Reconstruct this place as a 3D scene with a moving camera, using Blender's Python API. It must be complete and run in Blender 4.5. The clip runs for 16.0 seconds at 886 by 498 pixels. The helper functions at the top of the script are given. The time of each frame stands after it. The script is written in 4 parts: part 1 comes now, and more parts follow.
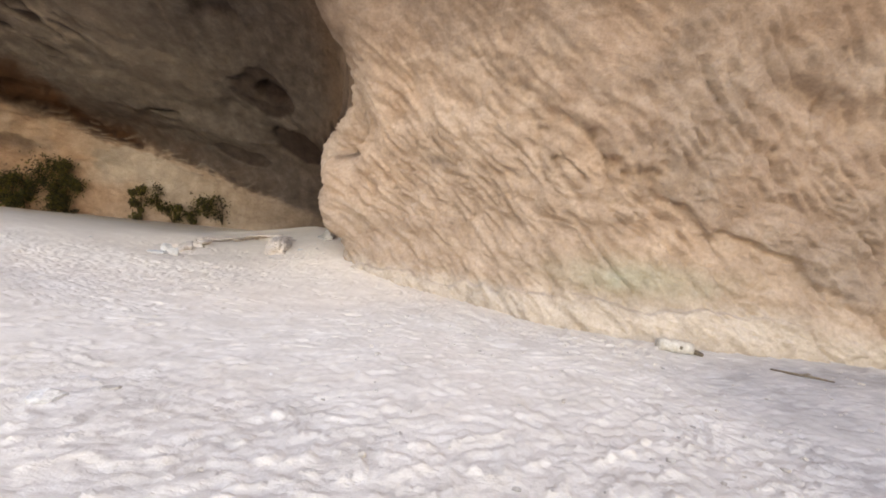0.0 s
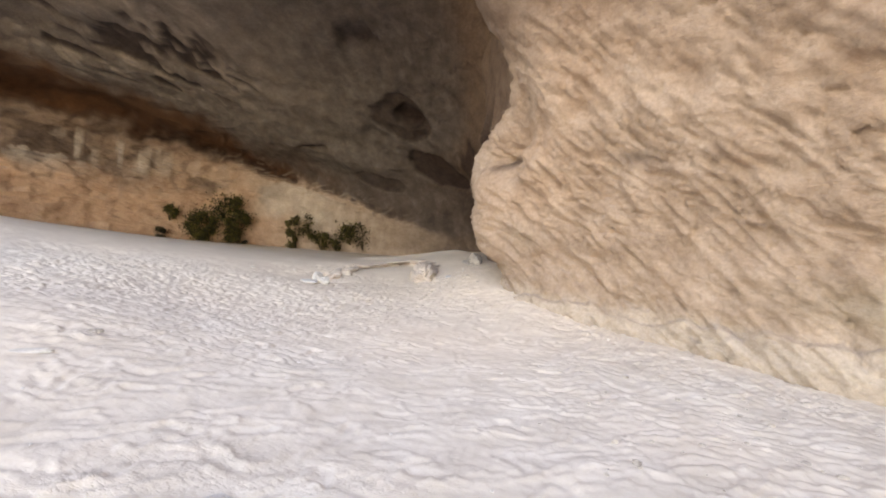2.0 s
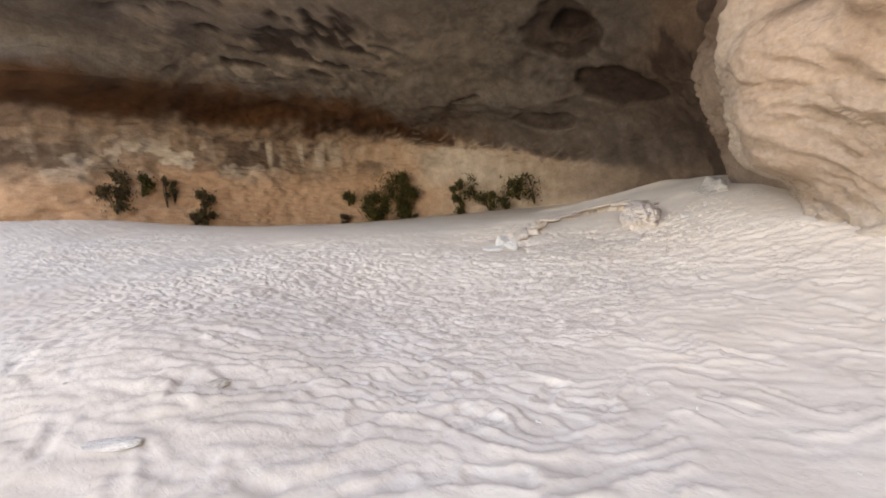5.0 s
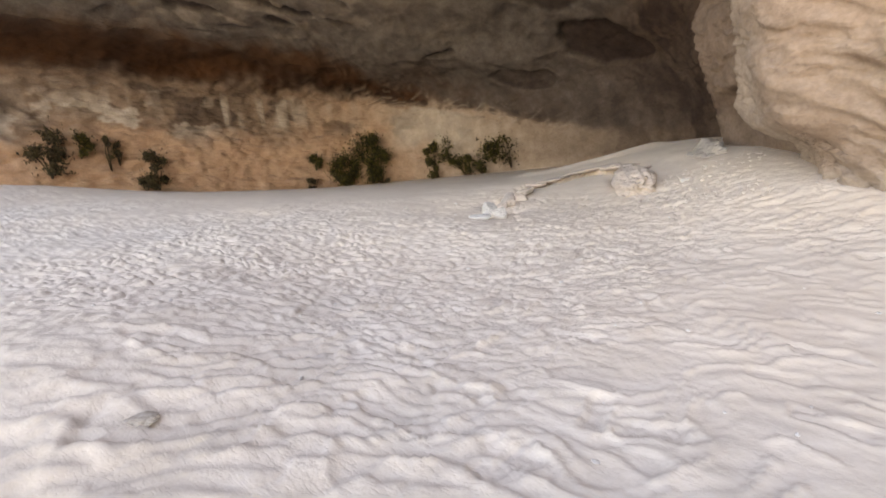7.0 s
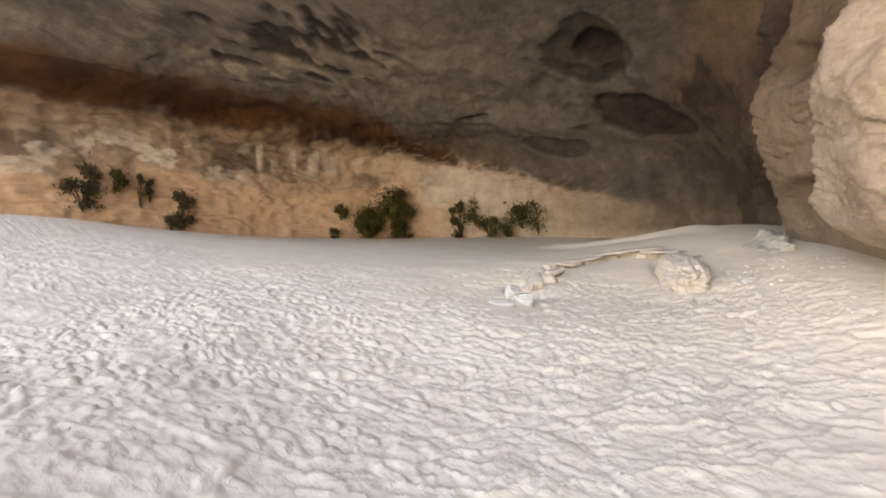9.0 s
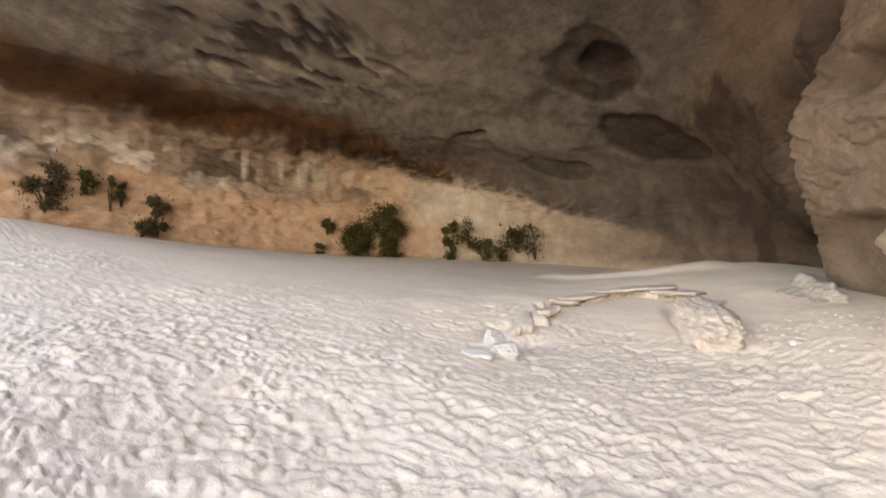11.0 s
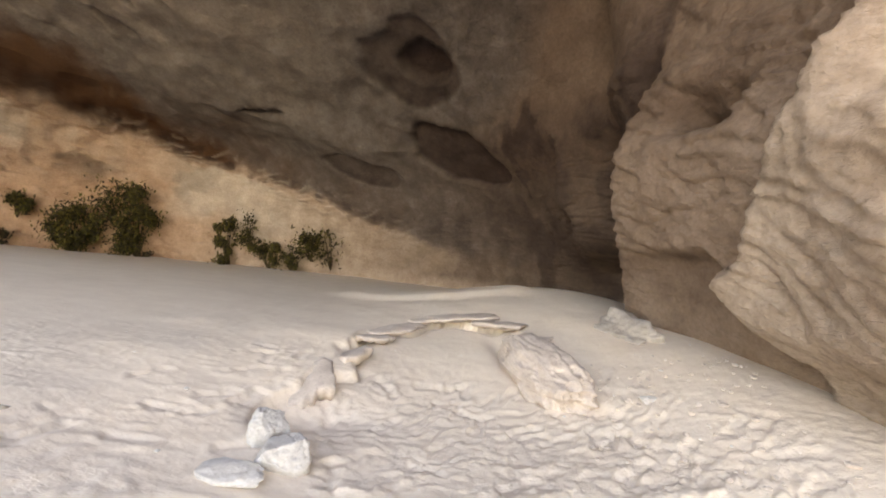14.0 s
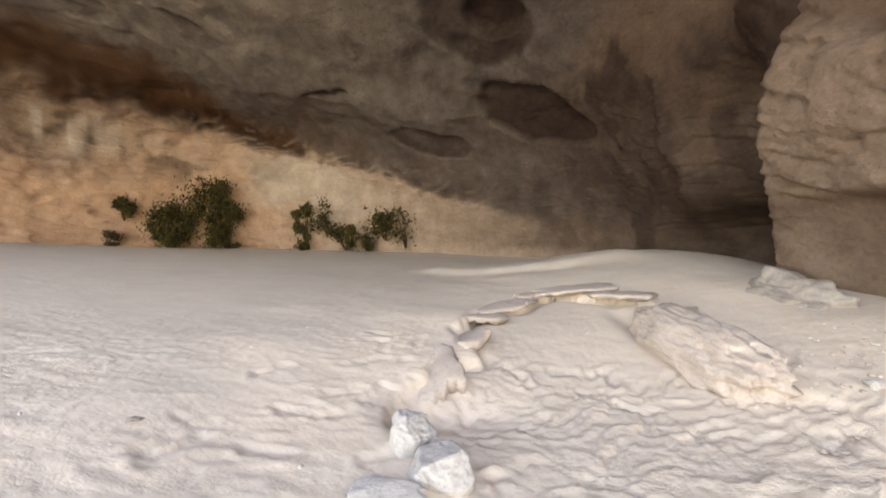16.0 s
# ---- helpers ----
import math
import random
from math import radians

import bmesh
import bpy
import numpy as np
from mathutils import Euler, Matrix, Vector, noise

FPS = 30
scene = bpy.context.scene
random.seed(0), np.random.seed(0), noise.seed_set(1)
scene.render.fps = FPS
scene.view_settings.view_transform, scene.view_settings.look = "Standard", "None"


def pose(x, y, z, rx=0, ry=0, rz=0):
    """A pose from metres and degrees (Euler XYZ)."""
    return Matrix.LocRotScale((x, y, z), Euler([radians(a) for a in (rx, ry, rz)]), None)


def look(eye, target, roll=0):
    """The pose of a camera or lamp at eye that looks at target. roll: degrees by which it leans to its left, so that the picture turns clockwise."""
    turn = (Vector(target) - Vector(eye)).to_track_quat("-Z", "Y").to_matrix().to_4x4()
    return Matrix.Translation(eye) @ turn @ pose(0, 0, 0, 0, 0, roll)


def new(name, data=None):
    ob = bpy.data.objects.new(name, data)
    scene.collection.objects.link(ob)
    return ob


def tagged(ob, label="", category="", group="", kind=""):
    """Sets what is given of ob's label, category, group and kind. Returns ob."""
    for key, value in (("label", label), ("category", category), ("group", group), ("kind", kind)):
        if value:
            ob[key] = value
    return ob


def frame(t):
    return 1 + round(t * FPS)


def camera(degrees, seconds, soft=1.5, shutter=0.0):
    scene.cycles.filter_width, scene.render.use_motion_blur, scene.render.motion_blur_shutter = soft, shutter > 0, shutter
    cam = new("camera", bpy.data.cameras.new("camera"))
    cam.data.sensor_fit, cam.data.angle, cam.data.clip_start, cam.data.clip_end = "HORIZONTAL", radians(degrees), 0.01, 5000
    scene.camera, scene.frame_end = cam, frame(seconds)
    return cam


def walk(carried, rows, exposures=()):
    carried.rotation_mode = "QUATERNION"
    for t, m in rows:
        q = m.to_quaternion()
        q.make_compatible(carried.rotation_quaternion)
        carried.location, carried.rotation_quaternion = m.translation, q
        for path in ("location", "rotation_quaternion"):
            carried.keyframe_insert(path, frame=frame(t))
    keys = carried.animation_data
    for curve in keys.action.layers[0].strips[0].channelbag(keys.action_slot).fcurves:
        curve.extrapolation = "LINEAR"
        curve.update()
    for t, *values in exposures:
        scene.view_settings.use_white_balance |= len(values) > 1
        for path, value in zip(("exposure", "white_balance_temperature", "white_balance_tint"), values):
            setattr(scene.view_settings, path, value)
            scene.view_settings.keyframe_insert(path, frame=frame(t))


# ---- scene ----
cam = camera(94.2, 16.0, soft=1.9)
PATH = [
    (0, (-0.047, 0.074, 1.55), (-0.027, 2.072, 1.474), 5.4),
    (0.5, (-0.296, 0.558, 1.491), (-0.356, 2.556, 1.424), 4.9),
    (1, (-0.689, 1.018, 1.516), (-0.844, 3.012, 1.516), 4.5),
    (1.5, (-0.965, 1.429, 1.531), (-1.307, 3.399, 1.548), 4.3),
    (2, (-1.367, 1.863, 1.496), (-1.92, 3.785, 1.476), 3.8),
    (2.5, (-1.816, 2.165, 1.45), (-2.523, 4.034, 1.374), 2.6),
    (3, (-2.016, 2.467, 1.434), (-2.915, 4.252, 1.351), 0.8),
    (3.5, (-2.295, 2.798, 1.447), (-3.346, 4.496, 1.34), -1.6),
    (4, (-2.623, 3.092, 1.448), (-3.825, 4.685, 1.316), -4.2),
    (4.2, (-2.667, 3.255, 1.434), (-3.91, 4.818, 1.318), -5.3),
    (6.3, (-3.77, 4.459, 1.309), (-5.003, 5.985, 0.922), -8.7),
    (6.5, (-3.767, 4.412, 1.313), (-4.992, 5.947, 0.933), -8.2),
    (7, (-3.74, 4.387, 1.361), (-4.869, 5.989, 0.963), -6.5),
    (7.5, (-3.768, 4.595, 1.318), (-5.006, 6.134, 1.0), -7.3),
    (8, (-3.952, 4.886, 1.521), (-5.301, 6.346, 1.301), -8.0),
    (8.5, (-4.18, 5.061, 1.625), (-5.513, 6.543, 1.457), -5.8),
    (9, (-4.211, 5.277, 1.7), (-5.432, 6.855, 1.56), -2.1),
    (9.2, (-4.248, 5.384, 1.714), (-5.454, 6.976, 1.615), -0.9),
    (11.5, (-4.92, 7.041, 1.778), (-6.142, 8.624, 1.732), 0.8),
    (12, (-5.132, 7.405, 1.717), (-6.396, 8.954, 1.687), -0.2),
    (12.5, (-5.307, 7.716, 1.843), (-6.572, 9.265, 1.834), 0.2),
    (13, (-5.602, 8.049, 1.83), (-6.572, 9.798, 1.844), 3.0),
    (13.5, (-5.704, 8.289, 1.805), (-6.35, 10.182, 1.843), 4.9),
    (14, (-5.827, 8.546, 1.85), (-6.149, 10.519, 1.885), 5.1),
    (14.5, (-6.092, 8.638, 1.892), (-6.318, 10.626, 1.893), 4.4),
    (15, (-6.283, 8.71, 1.876), (-6.616, 10.681, 1.836), 3.3),
    (15.5, (-6.415, 8.9, 1.76), (-6.914, 10.835, 1.68), 1.6),
    (16, (-6.559, 9.051, 1.777), (-7.163, 10.955, 1.665), 0.5),
]
walk(cam, [(t, look(eye, target, roll)) for t, eye, target, roll in PATH], [(0.0, 3.0, 12000, 23), (4.2, 2.95, 12000, 23), (6.5, 2.9, 12000, 23), (7.4, 2.92, 12000, 23), (8.6, 3.1, 12800, 23), (12.5, 3.28, 12800, 23), (16.0, 3.34, 12000, 23)])

# ---- light ----
world = bpy.data.worlds.new("world")
scene.world = world
world.use_nodes = True
wn = world.node_tree.nodes
sky = wn.new("ShaderNodeTexSky")
sky.sky_type, sky.sun_disc = "NISHITA", False
sky.sun_elevation, sky.sun_rotation = radians(48), radians(20)
wn["Background"].inputs["Strength"].default_value = 0.15
world.node_tree.links.new(sky.outputs["Color"], wn["Background"].inputs["Color"])
sun_data = bpy.data.lights.new("sun", "SUN")
sun_data.energy, sun_data.angle, sun_data.color = 3.0, radians(0.5), (1.0, 0.94, 0.85)
sun = new("sun", sun_data)
sun.matrix_world = look((14, 38, 46), (0, 0, 0))


# ---- noise and mesh helpers ----
def hashed(i, j, k, seed):
    h = (i * 374761393 + j * 668265263 + k * 1274126177 + seed * 974711) & 0x7FFFFFFF
    h = ((h ^ (h >> 13)) * 1103515245) & 0x7FFFFFFF
    h = ((h ^ (h >> 16)) * 69069 + 12345) & 0x7FFFFFFF
    return ((h >> 7) & 0xFFFF) / 32767.5 - 1.0


def value_noise(x, y, z, seed=0):
    """Smooth noise in -1..1 for arrays of places."""
    xi, yi, zi = np.floor(x).astype(np.int64), np.floor(y).astype(np.int64), np.floor(z).astype(np.int64)
    u, v, w = x - xi, y - yi, z - zi
    u, v, w = (a * a * a * (a * (a * 6 - 15) + 10) for a in (u, v, w))
    out = 0.0
    for a in (0, 1):
        for b in (0, 1):
            for c in (0, 1):
                weight = (u if a else 1 - u) * (v if b else 1 - v) * (w if c else 1 - w)
                out = out + weight * hashed(xi + a, yi + b, zi + c, seed)
    return out


def fractal(x, y, z, octaves=4, seed=0, gain=0.5):
    out, amp = 0.0, 1.0
    for n in range(octaves):
        out = out + amp * value_noise(x * 2 ** n + 7.3 * n, y * 2 ** n - 3.1 * n, z * 2 ** n + 1.7 * n, seed + n)
        amp *= gain
    return out


def ridged(x, y, z, octaves=3, seed=0):
    out, amp = 0.0, 1.0
    for n in range(octaves):
        out = out + amp * (1 - 2 * np.abs(value_noise(x * 2 ** n + 5.1 * n, y * 2 ** n, z * 2 ** n, seed + n)))
        amp *= 0.5
    return out


def cells(x, y, seed=0):
    """Cracked ground: for each place the distance to the nearest crack between cells, a number of its cell, and the way from the cell's middle."""
    xi, yi = np.floor(x).astype(np.int64), np.floor(y).astype(np.int64)
    one, two, mark = np.full(x.shape, 9.0), np.full(x.shape, 9.0), np.zeros(x.shape)
    ax, ay = np.zeros(x.shape), np.zeros(x.shape)
    for a in (-1, 0, 1):
        for b in (-1, 0, 1):
            i, j = xi + a, yi + b
            dx, dy = x - i - 0.5 - 0.42 * hashed(i, j, 0 * i, seed), y - j - 0.5 - 0.42 * hashed(i, j, 0 * i + 1, seed)
            far = np.hypot(dx, dy)
            near = far < one
            two = np.where(near, one, np.minimum(two, far))
            mark, ax, ay = np.where(near, hashed(i, j, 0 * i + 2, seed), mark), np.where(near, dx, ax), np.where(near, dy, ay)
            one = np.where(near, far, one)
    return two - one, mark, ax, ay


def smooth(a, b, x):
    t = np.clip((x - a) / (b - a), 0, 1)
    return t * t * (3 - 2 * t)


def bell(x, y, cx, cy, rx, ry, turn=0.0):
    c, s = math.cos(radians(turn)), math.sin(radians(turn))
    u, v = (x - cx) * c + (y - cy) * s, -(x - cx) * s + (y - cy) * c
    return np.exp(-(u / rx) ** 2 - (v / ry) ** 2)


def grid_mesh(name, P, material, attributes=None, flip=False):
    """A mesh from a grid of places, with float attributes on its points."""
    rows, cols = P.shape[:2]
    me = bpy.data.meshes.new(name)
    index = np.arange(rows * cols).reshape(rows, cols)
    quad = [index[:-1, :-1], index[:-1, 1:], index[1:, 1:], index[1:, :-1]]
    quads = np.stack(quad[::-1] if flip else quad, -1).reshape(-1, 4)
    me.vertices.add(rows * cols)
    me.vertices.foreach_set("co", P.reshape(-1).astype(np.float32))
    me.loops.add(quads.size)
    me.loops.foreach_set("vertex_index", quads.reshape(-1).astype(np.int32))
    me.polygons.add(len(quads))
    me.polygons.foreach_set("loop_start", np.arange(0, quads.size, 4, dtype=np.int32))
    me.polygons.foreach_set("use_smooth", np.ones(len(quads), dtype=bool))
    for key, values in (attributes or {}).items():
        layer = me.attributes.new(key, "FLOAT", "POINT")
        layer.data.foreach_set("value", values.reshape(-1).astype(np.float32))
    me.update(calc_edges=True)
    me.materials.append(material)
    return new(name, me)


def part(name, bm, material, parent=None, label="", rough=True):
    me = bpy.data.meshes.new(name)
    bm.to_mesh(me)
    bm.free()
    if rough:
        me.shade_smooth()
    me.materials.append(material)
    ob = new(name, me)
    if parent:
        ob.parent = parent
    return tagged(ob, label)


# ---- materials ----
def shader(name, roughness=0.95):
    m = bpy.data.materials.new(name)
    m.use_nodes = True
    bsdf = m.node_tree.nodes["Principled BSDF"]
    bsdf.inputs["Roughness"].default_value = roughness
    bsdf.inputs["Specular IOR Level"].default_value = 0.2
    return m, m.node_tree.nodes, m.node_tree.links, bsdf


def noise_node(nodes, links, scale, detail=6, rough=0.6, stretch=None, turn=(0, 0, 0)):
    co = nodes.new("ShaderNodeTexCoord").outputs["Object"]
    if stretch:
        mp = nodes.new("ShaderNodeMapping")
        mp.inputs["Scale"].default_value = stretch
        mp.inputs["Rotation"].default_value = [radians(a) for a in turn]
        links.new(co, mp.inputs["Vector"])
        co = mp.outputs["Vector"]
    n = nodes.new("ShaderNodeTexNoise")
    n.inputs["Scale"].default_value, n.inputs["Detail"].default_value, n.inputs["Roughness"].default_value = scale, detail, rough
    links.new(co, n.inputs["Vector"])
    return n.outputs["Fac"]


def noise_colour(nodes, links, scale):
    n = nodes.new("ShaderNodeTexNoise")
    n.inputs["Scale"].default_value = scale
    links.new(nodes.new("ShaderNodeTexCoord").outputs["Object"], n.inputs["Vector"])
    return n.outputs["Color"]


def ramp(nodes, links, fac, *stops):
    r = nodes.new("ShaderNodeValToRGB")
    while len(r.color_ramp.elements) < len(stops):
        r.color_ramp.elements.new(0.5)
    for e, (at, colour) in zip(r.color_ramp.elements, stops):
        e.position, e.color = at, (*colour, 1)
    links.new(fac, r.inputs["Fac"])
    return r.outputs["Color"]


def mixed(nodes, links, fac, a, b, mode="MIX"):
    n = nodes.new("ShaderNodeMix")
    n.data_type, n.blend_type = "RGBA", mode
    for socket, v in ((n.inputs["Factor"], fac), (n.inputs["A"], a), (n.inputs["B"], b)):
        if isinstance(v, (int, float)):
            socket.default_value = v
        elif isinstance(v, tuple):
            socket.default_value = (*v, 1)
        else:
            links.new(v, socket)
    return n.outputs["Result"]


def math_node(nodes, links, op, a, b):
    n = nodes.new("ShaderNodeMath")
    n.operation, n.use_clamp = op, op != "SUBTRACT"
    for socket, v in zip(n.inputs, (a, b)):
        if isinstance(v, (int, float)):
            socket.default_value = v
        else:
            links.new(v, socket)
    return n.outputs[0]


def attribute(nodes, name):
    n = nodes.new("ShaderNodeAttribute")
    n.attribute_name = name
    return n.outputs["Fac"]


def terraced(nodes, links, fac):
    """Noise broken into flat steps with sharp edges, as chipped rock and kicked-up crust have them."""
    stops = []
    for k, at in enumerate((0.34, 0.42, 0.48, 0.54, 0.62)):
        stops += [(at - 0.009, (k / 5,) * 3), (at + 0.009, ((k + 1) / 5,) * 3)]
    return ramp(nodes, links, fac, *stops)


def bumped(nodes, links, bsdf, height, strength, distance):
    b = nodes.new("ShaderNodeBump")
    b.inputs["Strength"].default_value, b.inputs["Distance"].default_value = strength, distance
    links.new(height, b.inputs["Height"])
    links.new(b.outputs["Normal"], bsdf.inputs["Normal"])


def rock_material():
    """Tan sandstone with grey weathering, brown seep varnish, pale washed streaks and a faint green film."""
    m, n, l, bsdf = shader("sandstone")
    big, mid, fine = noise_node(n, l, 0.35, 4), noise_node(n, l, 1.6, 8, 0.65), noise_node(n, l, 14, 6, 0.7)
    tan = ramp(n, l, mid, (0.3, (0.32, 0.225, 0.168)), (0.5, (0.43, 0.312, 0.239)), (0.7, (0.52, 0.395, 0.315)))
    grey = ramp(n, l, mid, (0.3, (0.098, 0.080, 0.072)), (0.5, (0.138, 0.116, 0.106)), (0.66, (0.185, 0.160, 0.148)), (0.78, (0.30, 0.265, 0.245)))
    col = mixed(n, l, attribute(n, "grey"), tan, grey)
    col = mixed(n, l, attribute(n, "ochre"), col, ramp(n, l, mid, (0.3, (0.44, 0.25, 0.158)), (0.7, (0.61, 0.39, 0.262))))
    # brown rock, used as painted shade too in the inner corner
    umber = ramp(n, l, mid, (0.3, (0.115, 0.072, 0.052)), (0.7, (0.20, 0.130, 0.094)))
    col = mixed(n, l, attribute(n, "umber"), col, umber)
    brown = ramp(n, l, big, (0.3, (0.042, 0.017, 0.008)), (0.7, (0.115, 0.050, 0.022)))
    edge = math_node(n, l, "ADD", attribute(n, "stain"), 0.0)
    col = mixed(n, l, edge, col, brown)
    # dark rock of the scars; also painted in as shade of nook and inner roof
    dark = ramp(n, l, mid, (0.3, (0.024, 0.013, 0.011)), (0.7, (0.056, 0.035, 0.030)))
    col = mixed(n, l, attribute(n, "scar_shade"), col, dark)
    pale = ramp(n, l, mid, (0.3, (0.47, 0.385, 0.315)), (0.7, (0.64, 0.55, 0.47)))
    col = mixed(n, l, attribute(n, "pale"), col, pale)
    col = mixed(n, l, attribute(n, "green"), col, (0.33, 0.36, 0.27))
    speck = ramp(n, l, fine, (0.25, (0.62, 0.60, 0.58)), (0.6, (1.0, 1.0, 1.0)))
    col = mixed(n, l, 0.7, col, speck, "MULTIPLY")
    l.new(col, bsdf.inputs["Base Color"])
    drawn = noise_node(n, l, 3.0, 6, 0.7, (1.0, 1.0, 3.2), (0, 45, 0))
    chipped = terraced(n, l, noise_node(n, l, 2.2, 5, 0.55, (1.0, 1.0, 2.6), (0, 45, 0)))
    both = mixed(n, l, 0.4, mixed(n, l, 0.5, mid, drawn), mixed(n, l, 0.5, fine, chipped))
    bumped(n, l, bsdf, both, 0.9, 0.12)
    return m


def dust_material():
    """Pale powdery cave dust, trampled, greyer where it is loose and pinker where it is packed."""
    m, n, l, bsdf = shader("cave_dust", 1.0)
    big, mid, fine = noise_node(n, l, 0.3, 4), noise_node(n, l, 2.2, 8, 0.65), noise_node(n, l, 30, 5, 0.7)
    base = ramp(n, l, mid, (0.3, (0.53, 0.475, 0.42)), (0.5, (0.62, 0.565, 0.51)), (0.72, (0.70, 0.65, 0.595)))
    pink = ramp(n, l, mid, (0.3, (0.72, 0.61, 0.515)), (0.7, (0.80, 0.695, 0.595)))
    col = mixed(n, l, math_node(n, l, "MULTIPLY", attribute(n, "packed"), 1.0), base, pink)
    col = mixed(n, l, ramp(n, l, big, (0.45, (0, 0, 0)), (0.62, (1, 1, 1))), col, mixed(n, l, 0.3, col, (0.66, 0.56, 0.47)))
    speck = ramp(n, l, fine, (0.25, (0.84, 0.83, 0.82)), (0.45, (1.0, 1.0, 1.0)))
    col = mixed(n, l, 0.6, col, speck, "MULTIPLY")
    col = mixed(n, l, math_node(n, l, "MULTIPLY", attribute(n, "grit"), 0.95), col, ramp(n, l, mid, (0.3, (0.30, 0.28, 0.27)), (0.7, (0.52, 0.49, 0.475))))
    # unseen ground outside, made dark so that less light bounces onto the roof
    col = mixed(n, l, attribute(n, "dim_outside"), col, ramp(n, l, mid, (0.3, (0.10, 0.085, 0.05)), (0.7, (0.20, 0.16, 0.10))))
    l.new(col, bsdf.inputs["Base Color"])
    small = noise_node(n, l, 11, 5, 0.7)
    cell = n.new("ShaderNodeTexVoronoi")
    cell.feature, cell.inputs["Scale"].default_value = "SMOOTH_F1", 13
    warp = mixed(n, l, 0.06, n.new("ShaderNodeTexCoord").outputs["Object"], noise_colour(n, l, 6))
    l.new(warp, cell.inputs["Vector"])
    clods = mixed(n, l, 0.35, small, cell.outputs["Distance"])
    scuffs = terraced(n, l, noise_node(n, l, 4.5, 4, 0.55, (0.55, 1.5, 1.0), (0, 0, -37)))
    clods = mixed(n, l, 0.3, clods, scuffs)
    height = mixed(n, l, attribute(n, "loose"), (0.5, 0.5, 0.5), mixed(n, l, 0.15, clods, fine))
    bumped(n, l, bsdf, height, 0.95, 0.045)
    # shade in the small dips of loose dust, multiplied into the colour
    crease_shade = ramp(n, l, small, (0.30, (0.60, 0.585, 0.57)), (0.46, (1, 1, 1)))
    col = mixed(n, l, math_node(n, l, "MULTIPLY", attribute(n, "loose"), 0.22), col, crease_shade, "MULTIPLY")
    l.new(col, bsdf.inputs["Base Color"])
    return m


def stone_material(name, low, high, scale=5):
    m, n, l, bsdf = shader(name, 0.95)
    mid, fine = noise_node(n, l, scale, 8, 0.65), noise_node(n, l, scale * 9, 5, 0.7)
    col = ramp(n, l, mid, (0.32, low), (0.68, high))
    col = mixed(n, l, 0.6, col, ramp(n, l, fine, (0.28, (0.68, 0.66, 0.64)), (0.55, (1, 1, 1))), "MULTIPLY")
    l.new(col, bsdf.inputs["Base Color"])
    bumped(n, l, bsdf, mixed(n, l, 0.5, mid, fine), 0.7, 0.03)
    return m


def leaf_material():
    m, n, l, bsdf = shader("shrub_leaves", 0.6)
    rand = n.new("ShaderNodeNewGeometry").outputs["Random Per Island"]
    col = ramp(n, l, rand, (0.0, (0.020, 0.013, 0.006)), (0.5, (0.042, 0.032, 0.010)), (0.8, (0.10, 0.085, 0.018)), (1.0, (0.13, 0.10, 0.03)))
    l.new(col, bsdf.inputs["Base Color"])
    return m


ROCK, DUST = rock_material(), dust_material()
PINK_STONE = stone_material("pink_sandstone", (0.53, 0.445, 0.39), (0.69, 0.595, 0.53))
WHITE_STONE = stone_material("white_limestone", (0.48, 0.46, 0.44), (0.68, 0.66, 0.64))
GREY_STONE = stone_material("grey_stone", (0.34, 0.30, 0.265), (0.56, 0.51, 0.46))
BARK = stone_material("weathered_wood", (0.36, 0.31, 0.26), (0.66, 0.62, 0.57), 9)
DARK_WOOD = stone_material("dark_wood", (0.10, 0.075, 0.055), (0.22, 0.17, 0.13), 12)
LEAF = leaf_material()
STEM = stone_material("shrub_stems", (0.05, 0.035, 0.02), (0.12, 0.085, 0.05), 12)


# ---- ground ----
PIT = (-5.9, 13.2)  # an old dug hollow with a broken earth bank round its inner side


def bank_edge(way):
    """How far the bank's edge lies from the middle of the hollow, by the way from it in degrees."""
    return np.interp(way, [0, 28, 50, 74, 90, 106, 137, 165, 191, 215, 330, 360], [0.75, 0.68, 0.95, 1.5, 2.1, 2.55, 2.15, 1.7, 1.6, 2.3, 1.4, 0.75])


def bank(x, y):
    """The bank of the hollow: 0 inside it, 1 on top."""
    dx, dy = x - PIT[0], y - PIT[1]
    far, way = np.hypot(dx, dy), np.degrees(np.arctan2(dy, dx)) % 360
    edge = bank_edge(way)
    edge = edge + 0.16 * value_noise(way * 0.07, 0 * x, 0 * x, 77) + 0.10 * fractal(x * 3.5, y * 3.5, 0 * x, 3, 78)
    strong = np.interp(way, [0, 30, 60, 190, 225, 240, 320, 360], [0.5, 0.7, 1, 1, 0.35, 0, 0, 0.5])
    strong = strong * (0.85 + 0.25 * value_noise(x * 1.3, y * 1.3, 0 * x, 79))
    gap = 0.5 * np.exp(-((far - edge + 0.03) / 0.08) ** 2) * smooth(80, 95, way) * smooth(205, 180, way)
    return strong * smooth(-0.05, 0.05, far - edge) * smooth(4.0, 0.6, far - edge) - gap


